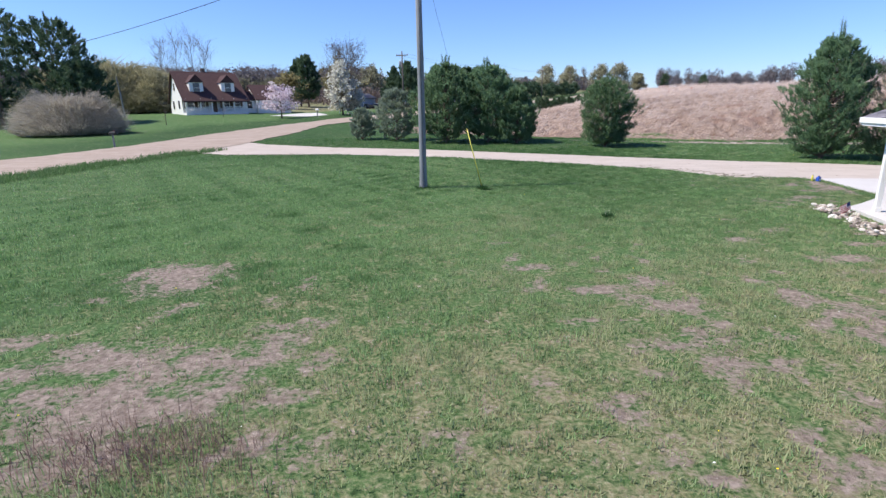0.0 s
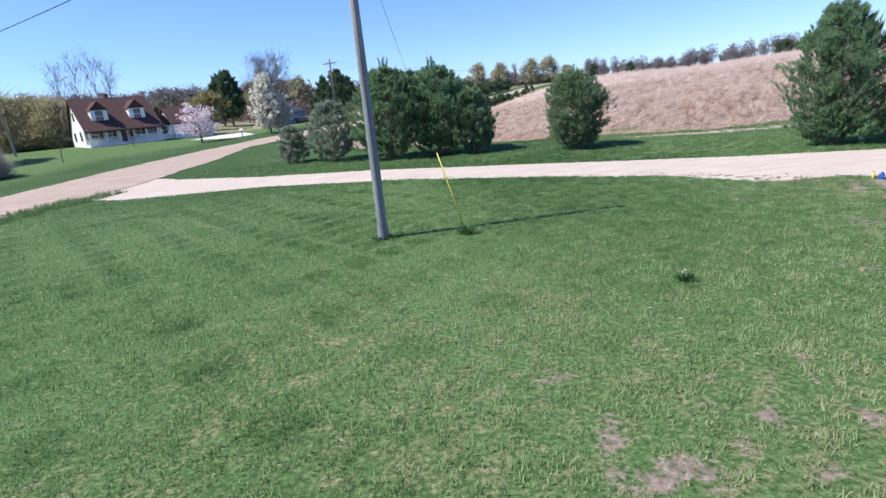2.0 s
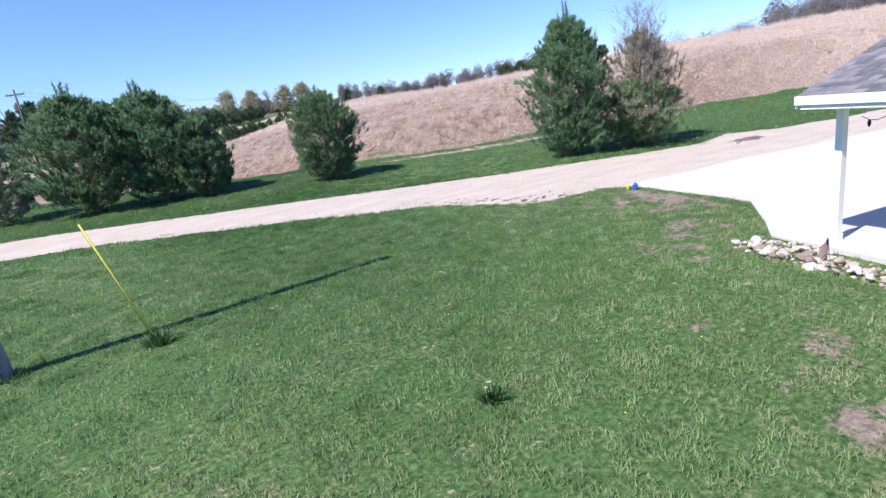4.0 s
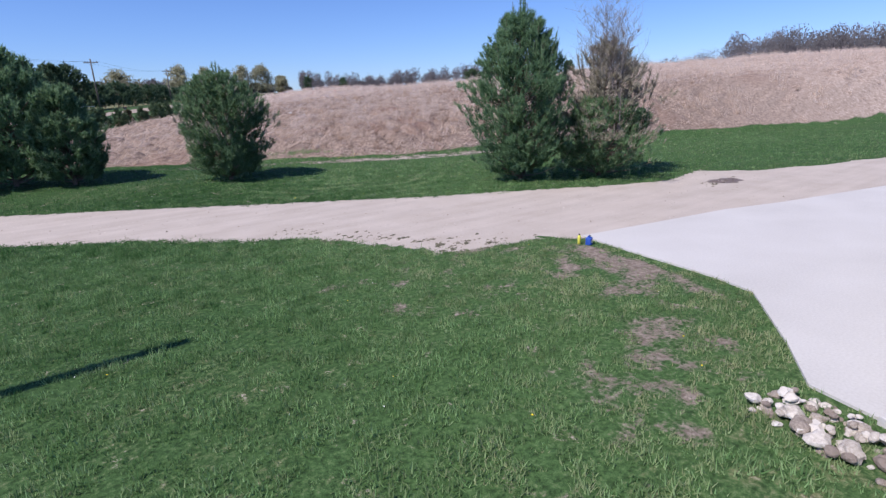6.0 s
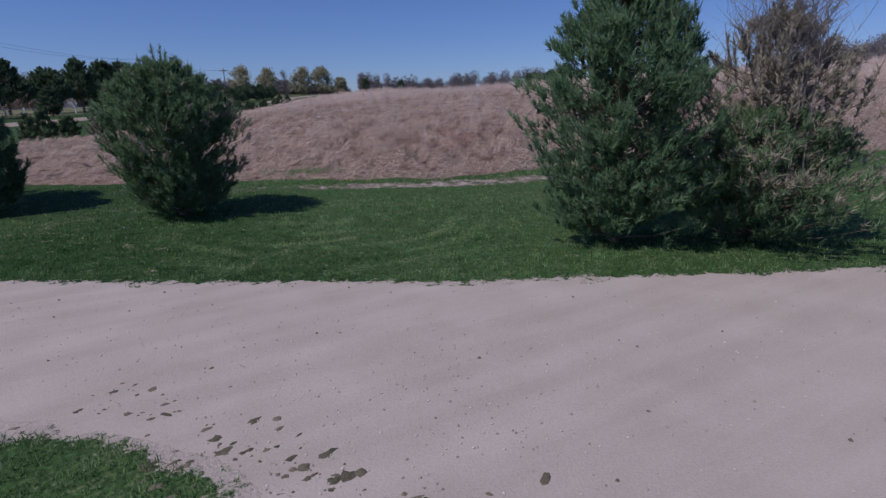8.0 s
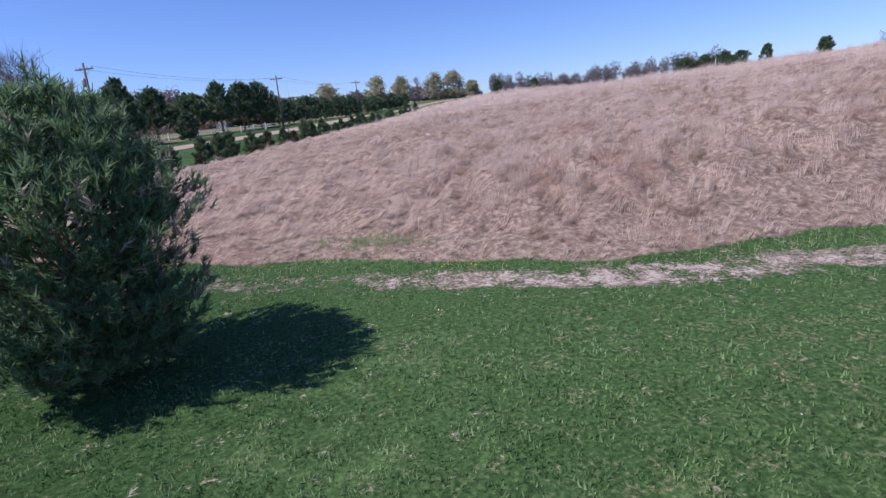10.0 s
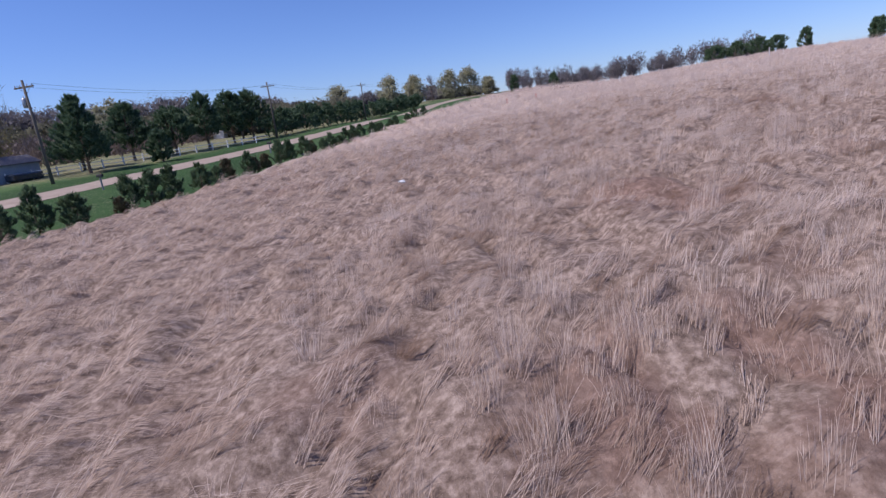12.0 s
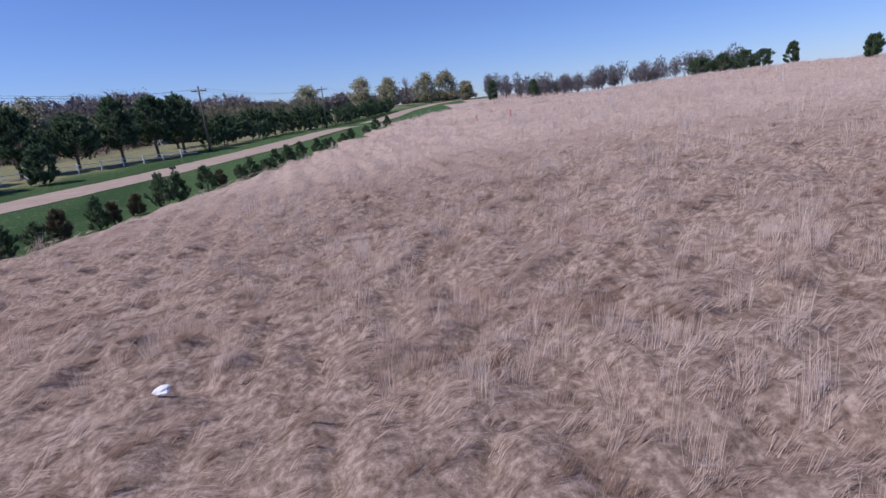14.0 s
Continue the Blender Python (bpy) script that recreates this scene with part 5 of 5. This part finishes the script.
def cloth(x0, x1, z0, z1):
    b_ = bmesh.new()
    n = 6
    g = [[b_.verts.new((x0 + (x1 - x0) * i / n, .03 * math.sin(9 * (x0 + (x1 - x0) * i / n)), z + (-.35 * (x0 + (x1 - x0) * i / n)))) for i in range(n + 1)] for z in (z0, z1)]
    for i in range(n):
        b_.faces.new((g[0][i], g[0][i + 1], g[1][i + 1], g[1][i]))
    return b_


for i in range(9):
    z1 = .6 - i * .034
    part("stripe", cloth(.13 if i < 5 else 0, .36, z1 - .034, z1), M_RED if i % 2 == 0 else M_WHITE, flag, "red stripe" if i % 2 == 0 else "white stripe")
part("canton", cloth(0, .13, .6 - 5 * .034, .6), M_NAVY, flag, "dark blue canton")

# ---- things on the lawn ----
bottle = thing("yellow_bottle", pose(14.88, 21.1, 0) @ Matrix.Scale(.62, 4), "upright yellow plastic bottle beside the concrete", "bottle")
part("body", tube(bmesh.new(), [(0, 0, 0), (0, 0, .02), (0, 0, .27), (0, 0, .33)], [.05, .06, .06, .03], 14), M_YELLOW, bottle, smooth=True)
part("cap", tube(bmesh.new(), [(0, 0, .33), (0, 0, .38)], [.025, .022], 10), M_BLACK, bottle)
jug = thing("blue_jug", pose(15.0, 20.93, 0, 0, 0, 25) @ Matrix.Scale(.62, 4), "blue plastic jug with a white label", "jug")
part("body", boxed(-.13, .13, -.1, .1, 0, .27, .03), M_BLUE, jug)
part("neck", tube(bmesh.new(), [(-.05, 0, .26), (-.05, 0, .31), (-.05, 0, .34)], [.05, .035, .035], 12), M_BLUE, jug)
part("handle", tube(bmesh.new(), [(.02, 0, .26), (.06, 0, .33), (.12, 0, .31), (.14, 0, .2)], [.016] * 4, 8), M_BLACK, jug, "black carrying handle")
part("label", boxed(-.08, .07, -.104, -.1, .07, .17), M_WHITE, jug, "white paper label")


def leaf_tuft(name, x, y, n, h, spread, label, seed, flowers=0, wide=.012):
    r = np.random.default_rng(seed)
    top = thing(name, put(x, y), label, "plant")
    a, q = r.uniform(0, 6.28, n), r.random(n) ** .6
    bx, by = q * np.cos(a) * spread * .5, q * np.sin(a) * spread * .5
    L = h * r.uniform(.5, 1.1, n)
    tx, ty = bx * 2.2 + r.normal(0, .04, n), by * 2.2 + r.normal(0, .04, n)
    sx, sy = r.normal(0, wide, n), r.normal(0, wide, n)
    v = np.stack([np.stack([bx - sx, by - sy, 0 * bx], 1), np.stack([bx + sx, by + sy, 0 * bx], 1), np.stack([tx, ty, L], 1)], 1).reshape(-1, 3)
    raw("leaf_clump", v, np.arange(3 * n).reshape(-1, 3), M_LEAFDARK, top, attrs={"dry": np.zeros(3 * n)})
    for k in range(flowers):
        p = Vector((r.normal() * spread * .4, r.normal() * spread * .4, h * r.uniform(.8, 1.15)))
        b_ = bmesh.new()
        for j in range(6):
            c, s = math.cos(j * 1.047), math.sin(j * 1.047)
            b_.faces.new([b_.verts.new(p + Vector(w_)) for w_ in ((0, 0, 0), (.014 * c - .006 * s, .014 * s + .006 * c, .008), (.024 * c, .024 * s, .003), (.014 * c + .006 * s, .014 * s - .006 * c, .008))])
        tube(b_, [p - Vector((0, 0, .25)), p], [.004, .003], 4)
        part("flower", b_, M_CREAM, top, "small creamy flower")
    return top


M_CREAM = material("cream_petal", [(.5, .47, .3), (.6, .57, .4), (.66, .63, .48)], 9, 60, .8, 0)
M_LEAFDARK = leafy(material("dark_leaf", [(.03, .075, .025), (.05, .115, .035), (.08, .16, .05)], 3, 20, .5, 0, island=.3), .25)
leaf_tuft("daffodil_clump", 5.08, 14.95, 110, .17, .24, "dark green daffodil clump with creamy flowers", 5, 3)
leaf_tuft("grass_tuft", 2.05, 20.5, 220, .2, .36, "uncut dark grass tuft round the guy anchor", 6)
leaf_tuft("grass_tuft", -.24, 21.12, 160, .14, .42, "uncut grass round the foot of the pole", 7)

# dry weeds near the start of the lawn
r = np.random.default_rng(15)
n = 900
x, y = r.normal(-2.35, .62, n), r.normal(4.75, .3, n)
blades("dry_weeds", x, y, land(x, y), r.uniform(.12, .5, n), r.uniform(.004, .008, n), r.uniform(.1, .9, n), r.uniform(0, 6.28, n), leafy(material("russet_stalk", [(.13, .08, .07), (.2, .13, .11), (.28, .19, .16)], 1, 9, .9, 0, island=.5), .4, .5), 2, np.zeros(n), "dead russet weed stalks standing in thin grass", "weeds")
n = 1700
x, y = r.normal(-2.2, .8, n), r.normal(3.9, .35, n)
blades("rough_grass", x, y, land(x, y), r.uniform(.08, .28, n), r.uniform(.006, .012, n), r.uniform(.1, .7, n), r.uniform(0, 6.28, n), M_BLADE, 2, r.uniform(0, .5, n), "rough uncut yellow-green grass", "grass")

# turf clods and stones frayed along the gravel edge
nx, ny = resample(DRIVE_NEAR, 1600)
n = 1500
sel = r.integers(520, 1130, n)
x, y = nx[sel] + r.normal(.12, .3, n), ny[sel] + r.normal(.12, .3, n)
near = smooth(4.2, .5, np.hypot(x - 11.8, y - 24.2)) * smooth(.44, .62, grain(x, y, .55, 23, 3))
ok = r.random(n) < .015 + 1.1 * near
x, y = np.concatenate([x[ok], r.normal(10.6, .55, 14), r.normal(24.4, .5, 34)]), np.concatenate([y[ok], r.normal(27.2, .2, 14), r.normal(23.1, .22, 34)])
V, F = [], []
for px, py in zip(x, y):
    s, sq, an = .018 + .085 * r.random() ** 2, r.uniform(.3, .9), r.uniform(-.9, .6)
    k = len(V)
    V.append((px, py, .022 + s * .16))
    for j in range(8):
        c = 2 * math.pi * j / 8
        u_, w_ = s * math.cos(c) * r.uniform(.45, 1.4), s * sq * math.sin(c) * r.uniform(.45, 1.4)
        V.append((px + u_ * math.cos(an) - w_ * math.sin(an), py + u_ * math.sin(an) + w_ * math.cos(an), .008))
    F += [(k, k + 1 + j, k + 1 + (j + 1) % 8) for j in range(8)]
tagged(raw("turf_clods", np.array(V), np.array(F), material("turf_clod", [(.075, .07, .045), (.135, .118, .082), (.2, .172, .128)], 6, 40, .97, .5, .02, island=.4), smooth=True), "dark torn turf clods scattered on the gravel edge", "clods", kind="stuff")


bm = bmesh.new()
mud = [bm.verts.new((24.9 + .75 * math.cos(a) * (1 + .5 * noise.noise(Vector((math.cos(a) * 1.6, math.sin(a) * 1.6, 3)))), 23.05 + .42 * math.sin(a) * (1 + .6 * noise.noise(Vector((math.cos(a) * 1.9, math.sin(a) * 1.9, 8)))), .009)) for a in (2 * math.pi * k / 48 for k in range(48))]
bm.faces.new(mud)
tagged(part("mud_patch", bm, material("wet_mud", [(.10, .07, .06), (.15, .11, .095), (.3, .24, .2)], 2.5, 14, .6, .5, .02)), "dark damp mud patch on the gravel", "mud", kind="structure")


def pebbles(name, xs, ys, s0, s1, mat, label, lift=.0):
    n = len(xs)
    o = np.array([(1, 0, 0), (0, 1, 0), (-1, 0, 0), (0, -1, 0), (0, 0, .8), (0, 0, -.4)])
    f = np.array([(0, 1, 4), (1, 2, 4), (2, 3, 4), (3, 0, 4)])
    s = r.uniform(s0, s1, (n, 1, 1))
    j = r.uniform(.6, 1.3, (n, 6, 3))
    p = np.stack([xs, ys, land(xs, ys) + .008 + lift], 1)[:, None]
    v = (p + o[None] * s * j).reshape(-1, 3)
    return tagged(raw(name, v, (np.arange(n)[:, None, None] * 6 + f[None]).reshape(-1, 3), mat), label, "gravel", kind="stuff")


n = 16000
x, y = r.uniform(2, 28, n), r.uniform(20, 37, n)
d_ = r.random(n) < np.clip(.25 + 1.2 * np.exp(-((x - 12.8) ** 2 + (y - 24.6) ** 2) / 2.5) + .3 * grain(x, y, 2, 8), 0, 1)
ok = inside(DRIVE_POLY, x, y) & d_
pebbles("loose_gravel", x[ok], y[ok], .006, .02, M_STONE_BIT, "loose pale gravel stones on the drive")
n = 150
x, y = r.uniform(4, 27, n), r.uniform(22, 36, n)
ok = inside(DRIVE_POLY, x, y)
pebbles("dark_debris", x[ok], y[ok], .012, .032, M_BARK, "dark bits of turf and bark on the gravel")

# dandelions and daisies
M_DANDELION = material("dandelion", [(.7, .5, .01), (.8, .6, .02), (.85, .7, .05)], 9, 60, .8, 0)
n = 260
x, y = np.concatenate([r.uniform(-6, 14, 130), r.uniform(8, 30, 130)]), np.concatenate([r.uniform(4, 24, 130), r.uniform(30, 42, 130)])
ok = keep_lawn(x, y)
pebbles("dandelions", x[ok][::4], y[ok][::4], .009, .016, M_DANDELION, "scattered yellow dandelion heads in the lawn", .05)
pebbles("clover_heads", x[ok][1::3], y[ok][1::3], .007, .014, M_WHITE, "scattered small white flower heads in the lawn", .05)
x, y = r.normal(19.2, .5, 14), r.normal(41.0, .2, 14)
pebbles("field_dandelions", x, y, .012, .022, M_DANDELION, "yellow dandelions along the field edge", .12)
n = 3800
x = np.concatenate([r.uniform(12, 30, 1400), r.normal(17.2, .9, 2400)])
y = np.concatenate([over(FIELD_LINE, x[:1400]) + r.normal(-.1, .45, 1400), r.normal(43.4, .35, 2400) - .5 * (x[1400:] - 17.2)])
ok = grain(x, y, .5, 41, 2) > .42
x, y = x[ok], y[ok]
n = len(x)
blades("edge_grass", x, y, land(x, y) + .5 * hummocks(x, y) * (y > over(FIELD_LINE, x)), r.uniform(.1, .32, n), r.uniform(.008, .016, n), r.uniform(.2, .8, n), r.uniform(0, 6.28, n), M_BLADE, 2, r.uniform(0, .4, n), "longer green grass along the field edge", "grass")

# ---- houses and yards across the road ----
M_ROOF_RED = material("maroon_roof", [(.045, .024, .024), (.07, .036, .035), (.095, .05, .047)], 3, 20, .9, .2, .01)
M_GLASS = material("dark_window", [(.03, .035, .045), (.05, .055, .07), (.08, .09, .1)], 2, 9, .12, 0, spec=.6)
# blue-grey puts the shade on the shed's sides into their colour
M_SHADED_WALL = material("shaded_siding", [(.30, .34, .40), (.36, .40, .46), (.42, .46, .52)], 2, 20, .7, .1, .01)
M_DOOR = material("brown_door", [(.10, .07, .055), (.14, .10, .08), (.18, .13, .1)], 2, 20, .7, .1, .01)


def window(parent, x, y, z, w, h, face=-1):
    fr = part("window", boxed(x - w / 2 - .08, x + w / 2 + .08, y + face * .06 - .03, y + face * .06 + .03, z - .08, z + h + .08), M_WHITE, parent)
    part("pane", boxed(x - w / 2, x + w / 2, y + face * .1 - .012, y + face * .1 + .012, z, z + h), M_GLASS, fr)
    part("glazing_bar", boxed(x - w / 2, x + w / 2, y + face * .125 - .012, y + face * .125 + .012, z + h * .48, z + h * .52), M_WHITE, fr)


def gable_roof(x0, x1, y0, y1, ze, zr, t=.16, over_=.35, yr=None):
    """Roof slab with its ridge along x."""
    b_ = bmesh.new()
    yr = (y0 + y1) / 2 if yr is None else yr
    prof = [(y0 - over_, ze - over_ * (zr - ze) / (yr - y0)), (yr, zr), (y1 + over_, ze - over_ * (zr - ze) / (y1 - yr))]
    ring = prof + [(p[0], p[1] - t) for p in prof[::-1]]
    lo = [b_.verts.new((x0 - over_, p[0], p[1])) for p in ring]
    hi = [b_.verts.new((x1 + over_, p[0], p[1])) for p in ring]
    b_.faces.new(lo)
    b_.faces.new(hi[::-1])
    for i in range(len(ring)):
        b_.faces.new((lo[i], hi[i], hi[(i + 1) % 6], lo[(i + 1) % 6]))
    return b_


def gable_walls(x0, x1, y0, y1, z0, ze, zr, yr=None):
    b_ = bmesh.new()
    yr = (y0 + y1) / 2 if yr is None else yr
    ring = [(y0, z0), (y0, ze), (yr, zr - .1), (y1, ze), (y1, z0)]
    lo = [b_.verts.new((x0, *p)) for p in ring]
    hi = [b_.verts.new((x1, *p)) for p in ring]
    b_.faces.new(lo)
    b_.faces.new(hi[::-1])
    for i in range(5):
        b_.faces.new((lo[i], hi[i], hi[(i + 1) % 5], lo[(i + 1) % 5]))
    return b_


cape = thing("farmhouse", put(-40.6, 98.3, 38, -.1), "white cape house with maroon roof, dormers and porch", "house")
part("wall", gable_walls(-5.3, 4.8, -3.6, 4.6, -.5, 2.6, 7.0, .5), M_WHITE, cape)
part("roof", gable_roof(-5.3, 4.8, -5.7, 4.6, 2.35, 7.1, .2, .35, .5), M_ROOF_RED, cape, "maroon shingled gable roof")
part("porch_deck", boxed(-5.3, 4.8, -5.8, -3.6, -.5, .25), M_WHITE, cape)
part("chimney", boxed(-.5, .1, .6, 1.2, 6.5, 7.7), M_DOOR, cape, "small dark chimney")
for x in (-5.2, -2.9, -1.1, .8, 2.6, 4.7):
    part("porch_post", boxed(x - .09, x + .09, -5.65, -5.47, .25, 2.45), M_WHITE, cape)
for x0, x1 in ((-5.2, -1.1), (.8, 4.7)):
    rail = part("railing", boxed(x0, x1, -5.6, -5.52, 1.05, 1.13), M_WHITE, cape)
    for i in range(22):
        xx = x0 + (x1 - x0) * (i + .5) / 22
        part("baluster", boxed(xx - .025, xx + .025, -5.58, -5.54, .25, 1.05), M_WHITE, rail)
for x in (-4.0, -2.2, 1.8, 3.6):
    window(cape, x, -3.6, .95, 1.0, 1.35)
    for s in (-.85, .85):
        part("shutter", boxed(x + s - .2, x + s + .2, -3.66, -3.6, .9, 2.35), M_DOOR, cape)
part("front_door", boxed(-.7, .25, -3.68, -3.6, .25, 2.3), M_DOOR, cape, "dark front door")
for x in (-2.85, 2.3):
    dm = part("dormer", boxed(x - 1.1, x + 1.1, -4.0, .2, 3.0, 5.15), M_WHITE, cape, "white gabled dormer")
    b_ = bmesh.new()
    ring = [(x - 1.25, 5.1), (x, 6.4), (x + 1.25, 5.1)]
    lo, hi = [b_.verts.new((p[0], -4.15, p[1])) for p in ring], [b_.verts.new((p[0], .4, p[1])) for p in ring]
    b_.faces.new(lo)
    b_.faces.new(hi[::-1])
    for i in range(3):
        b_.faces.new((lo[i], hi[i], hi[(i + 1) % 3], lo[(i + 1) % 3]))
    part("dormer_roof", b_, M_ROOF_RED, dm)
    for s in (-1, 1):
        part("dormer_trim", boxed(x + s * .62 - .1, x + s * .62 + .1, -4.06, -4.0, 3.3, 5.15), M_WHITE, dm)
    part("dormer_window", boxed(x - .5, x + .5, -4.05, -4.0, 3.5, 5.0), M_GLASS, dm)
    part("glazing_bar", boxed(x - .5, x + .5, -4.075, -4.05, 4.2, 4.27), M_WHITE, dm)
for y in (-1.6, 2.2):
    part("side_window", boxed(-5.36, -5.3, y - .45, y + .45, .9, 2.2), M_GLASS, cape)
part("side_window", boxed(-5.36, -5.3, .1, .9, 3.9, 5.1), M_GLASS, cape)
part("breezeway", boxed(4.8, 7.4, -2.6, 2.4, -.5, 2.4), M_WHITE, cape)
part("breezeway_roof", gable_roof(5.16, 7.08, -2.6, 2.4, 2.4, 4.0, .15, .2), M_ROOF_RED, cape)
part("garage", gable_walls(7.4, 13.6, -3.4, 3.6, -.6, 2.5, 4.9), M_WHITE, cape)
part("garage_roof", gable_roof(7.4, 13.6, -3.4, 3.6, 2.5, 5.0, .18, .3), M_ROOF_RED, cape)
for x in (9.0, 12.0):
    part("garage_door", boxed(x - 1.35, x + 1.35, -3.46, -3.4, -.3, 2.0), M_SIDING, cape, "white panelled garage door")
window(cape, 6.1, -2.6, .8, 1.1, 1.2)
rr2 = [(-28.5, 93), (-26, 101), (-22, 100), (-19.5, 93.5), (-17.5, 88), (-20, 86), (-23.5, 89.5)]
V = [(x, y, land_at(x, y) + .03) for x, y in rr2]
bm = bmesh.new()
bm.faces.new([bm.verts.new(p) for p in V])
tagged(part("house_driveway", bm, M_CONCRETE), "pale driveway in front of the garage", "driveway", kind="structure")


def mailbox(x, y, turn, label):
    m_ = thing("mailbox", put(x, y, turn), label, "mailbox")
    part("post", boxed(-.05, .05, -.05, .05, -.2, 1.05), M_POLE, m_)
    b_ = bmesh.new()
    ring = [(-.1, 1.05), (.1, 1.05), (.1, 1.2), (.07, 1.27), (0, 1.3), (-.07, 1.27), (-.1, 1.2)]
    lo, hi = [b_.verts.new((p[0], -.3, p[1])) for p in ring], [b_.verts.new((p[0], .25, p[1])) for p in ring]
    b_.faces.new(lo)
    b_.faces.new(hi[::-1])
    for i in range(7):
        b_.faces.new((lo[i], hi[i], hi[(i + 1) % 7], lo[(i + 1) % 7]))
    part("box", b_, M_BLACK if "black" in label else M_WHITE, m_)
    part("flag", boxed(.1, .115, -.1, -.06, 1.15, 1.4), M_RED, m_, "red signal flag")


mailbox(-26.3, 44.8, 80, "black mailbox on a wooden post beside the road")
mailbox(-18.2, 83.4, 60, "white mailbox on a post by the driveway")
mailbox(15.0, 106.3, 60, "small black mailbox beside the country road")
mailbox(2.7, 88.8, 60, "small black mailbox behind the young conifers")


def shed(x, y, turn, w, d, h, zr, wall, label, door=True):
    s_ = thing("shed", put(x, y, turn), label, "shed")
    part("wall", gable_walls(-d / 2, d / 2, -w / 2, w / 2, -.3, h, zr), wall, s_)
    part("roof", gable_roof(-d / 2, d / 2, -w / 2, w / 2, h, zr, .12, .25), M_SHINGLE, s_)
    bm = bmesh.new()
    prof = [(-w / 2, -.2), (w / 2, -.2), (w / 2, h), (0, zr - .12), (-w / 2, h)]
    lo, hi = ([bm.verts.new((xx, *p)) for p in prof] for xx in (-d / 2 - .05, -d / 2 - .01))
    bm.faces.new(lo)
    bm.faces.new(hi[::-1])
    for i in range(5):
        bm.faces.new((lo[i], hi[i], hi[(i + 1) % 5], lo[(i + 1) % 5]))
    part("front", bm, M_WHITE, s_, "white painted front wall")
    if door:
        part("door", boxed(-d / 2 - .1, -d / 2 - .05, -.75, .75, 0, 1.95), M_DOOR, s_, "brown double door")
    return s_


# side walls take the shaded colour, only the front stays white
shed(-16.2, 113.2, 64, 3.2, 7.4, 2.2, 3.0, M_SHADED_WALL, "long pale shed with a white gable front and sides coloured as shaded")
boat = thing("covered_boat", put(-13.6, 112.6, 64), "low dark blue covered boat beside the shed", "boat")
part("hull", boxed(-1.9, 1.9, -.7, .7, .1, .95, .2), M_GLASS, boat)
for s in (-1.2, 1.2):
    part("chock", boxed(s - .2, s + .2, -.6, .6, -.1, .4), M_DOOR, boat)

def car(x, y, turn, paint, label):
    c = thing("car", put(x, y, turn), label, "car")
    b_ = box(bmesh.new(), -2.2, 2.2, -.88, .88, .35, .95, .12)
    part("body", b_, paint, c)
    part("cabin", boxed(-1.3, 1.0, -.78, .78, .93, 1.5, .16), M_GLASS, c, "dark glazed cabin")
    for wx in (-1.35, 1.35):
        for wy in (-.84, .84):
            wh = part("wheel", tube(bmesh.new(), [(wx, wy - .1, .32), (wx, wy + .1, .32)], [.32, .32], 16), M_BLACK, c)
            part("rim", tube(bmesh.new(), [(wx, wy - .11, .32), (wx, wy + .11, .32)], [.19, .19], 12), M_STEEL, wh)
    for s in (-.6, .6):
        part("headlight", boxed(-2.24, -2.18, s - .2, s + .2, .62, .78), M_WHITE, c)


car(4.2, 200, 20, M_WHITE, "white vehicle parked beyond the dark pines")
shed(-1.4, 182, 70, 2.8, 3.4, 2.1, 3.0, M_WHITE, "small white shed behind the pine row", False)
for k in range(14):
    x, y = -15 + 2.0 * k, 111.5 + 1.66 * k
    p = thing("fence_post", put(x, y, 39.7), "short white fence post beside the pine row", "fence post", "white fence across the road")
    part("post", boxed(-.07, .07, -.07, .07, -.2, 1.15), M_WHITE, p)
    part("rail", boxed(.09, 2.5, -.02, .02, .9, .97), M_WHITE, p)
    part("rail", boxed(.09, 2.5, -.02, .02, .45, .51), M_WHITE, p)
for k, (x, y, h, mt) in enumerate(((138.8, 157.4, 1.6, M_WHITE), (79.1, 100.4, 1.5, M_WHITE), (63.2, 109.7, 1.0, M_WHITE), (150, 222, 2.0, M_WHITE), (54, 118, .7, M_RED), (50, 120, .7, M_RED))):
    s_ = thing("marker_stake", put(x, y), "thin marker stake standing in the dry field", "stake", "stakes in the field")
    part("stake", boxed(-.04, .04, -.02, .02, -.2, h + .35), mt, s_)
bag = thing("litter", pose(23.35, 61.1, land_at(23.35, 61.1) + float(hummocks(np.array([23.35]), np.array([61.1]))[0]) + .1), "crumpled white scrap caught in the dry grass", "litter")
bm = bmesh.new()
bmesh.ops.create_icosphere(bm, subdivisions=2, radius=.15)
for q in bm.verts:
    q.co *= 1 + .6 * noise.noise(q.co * 9)
    q.co.z *= .4
part("scrap", bm, M_WHITE, bag)
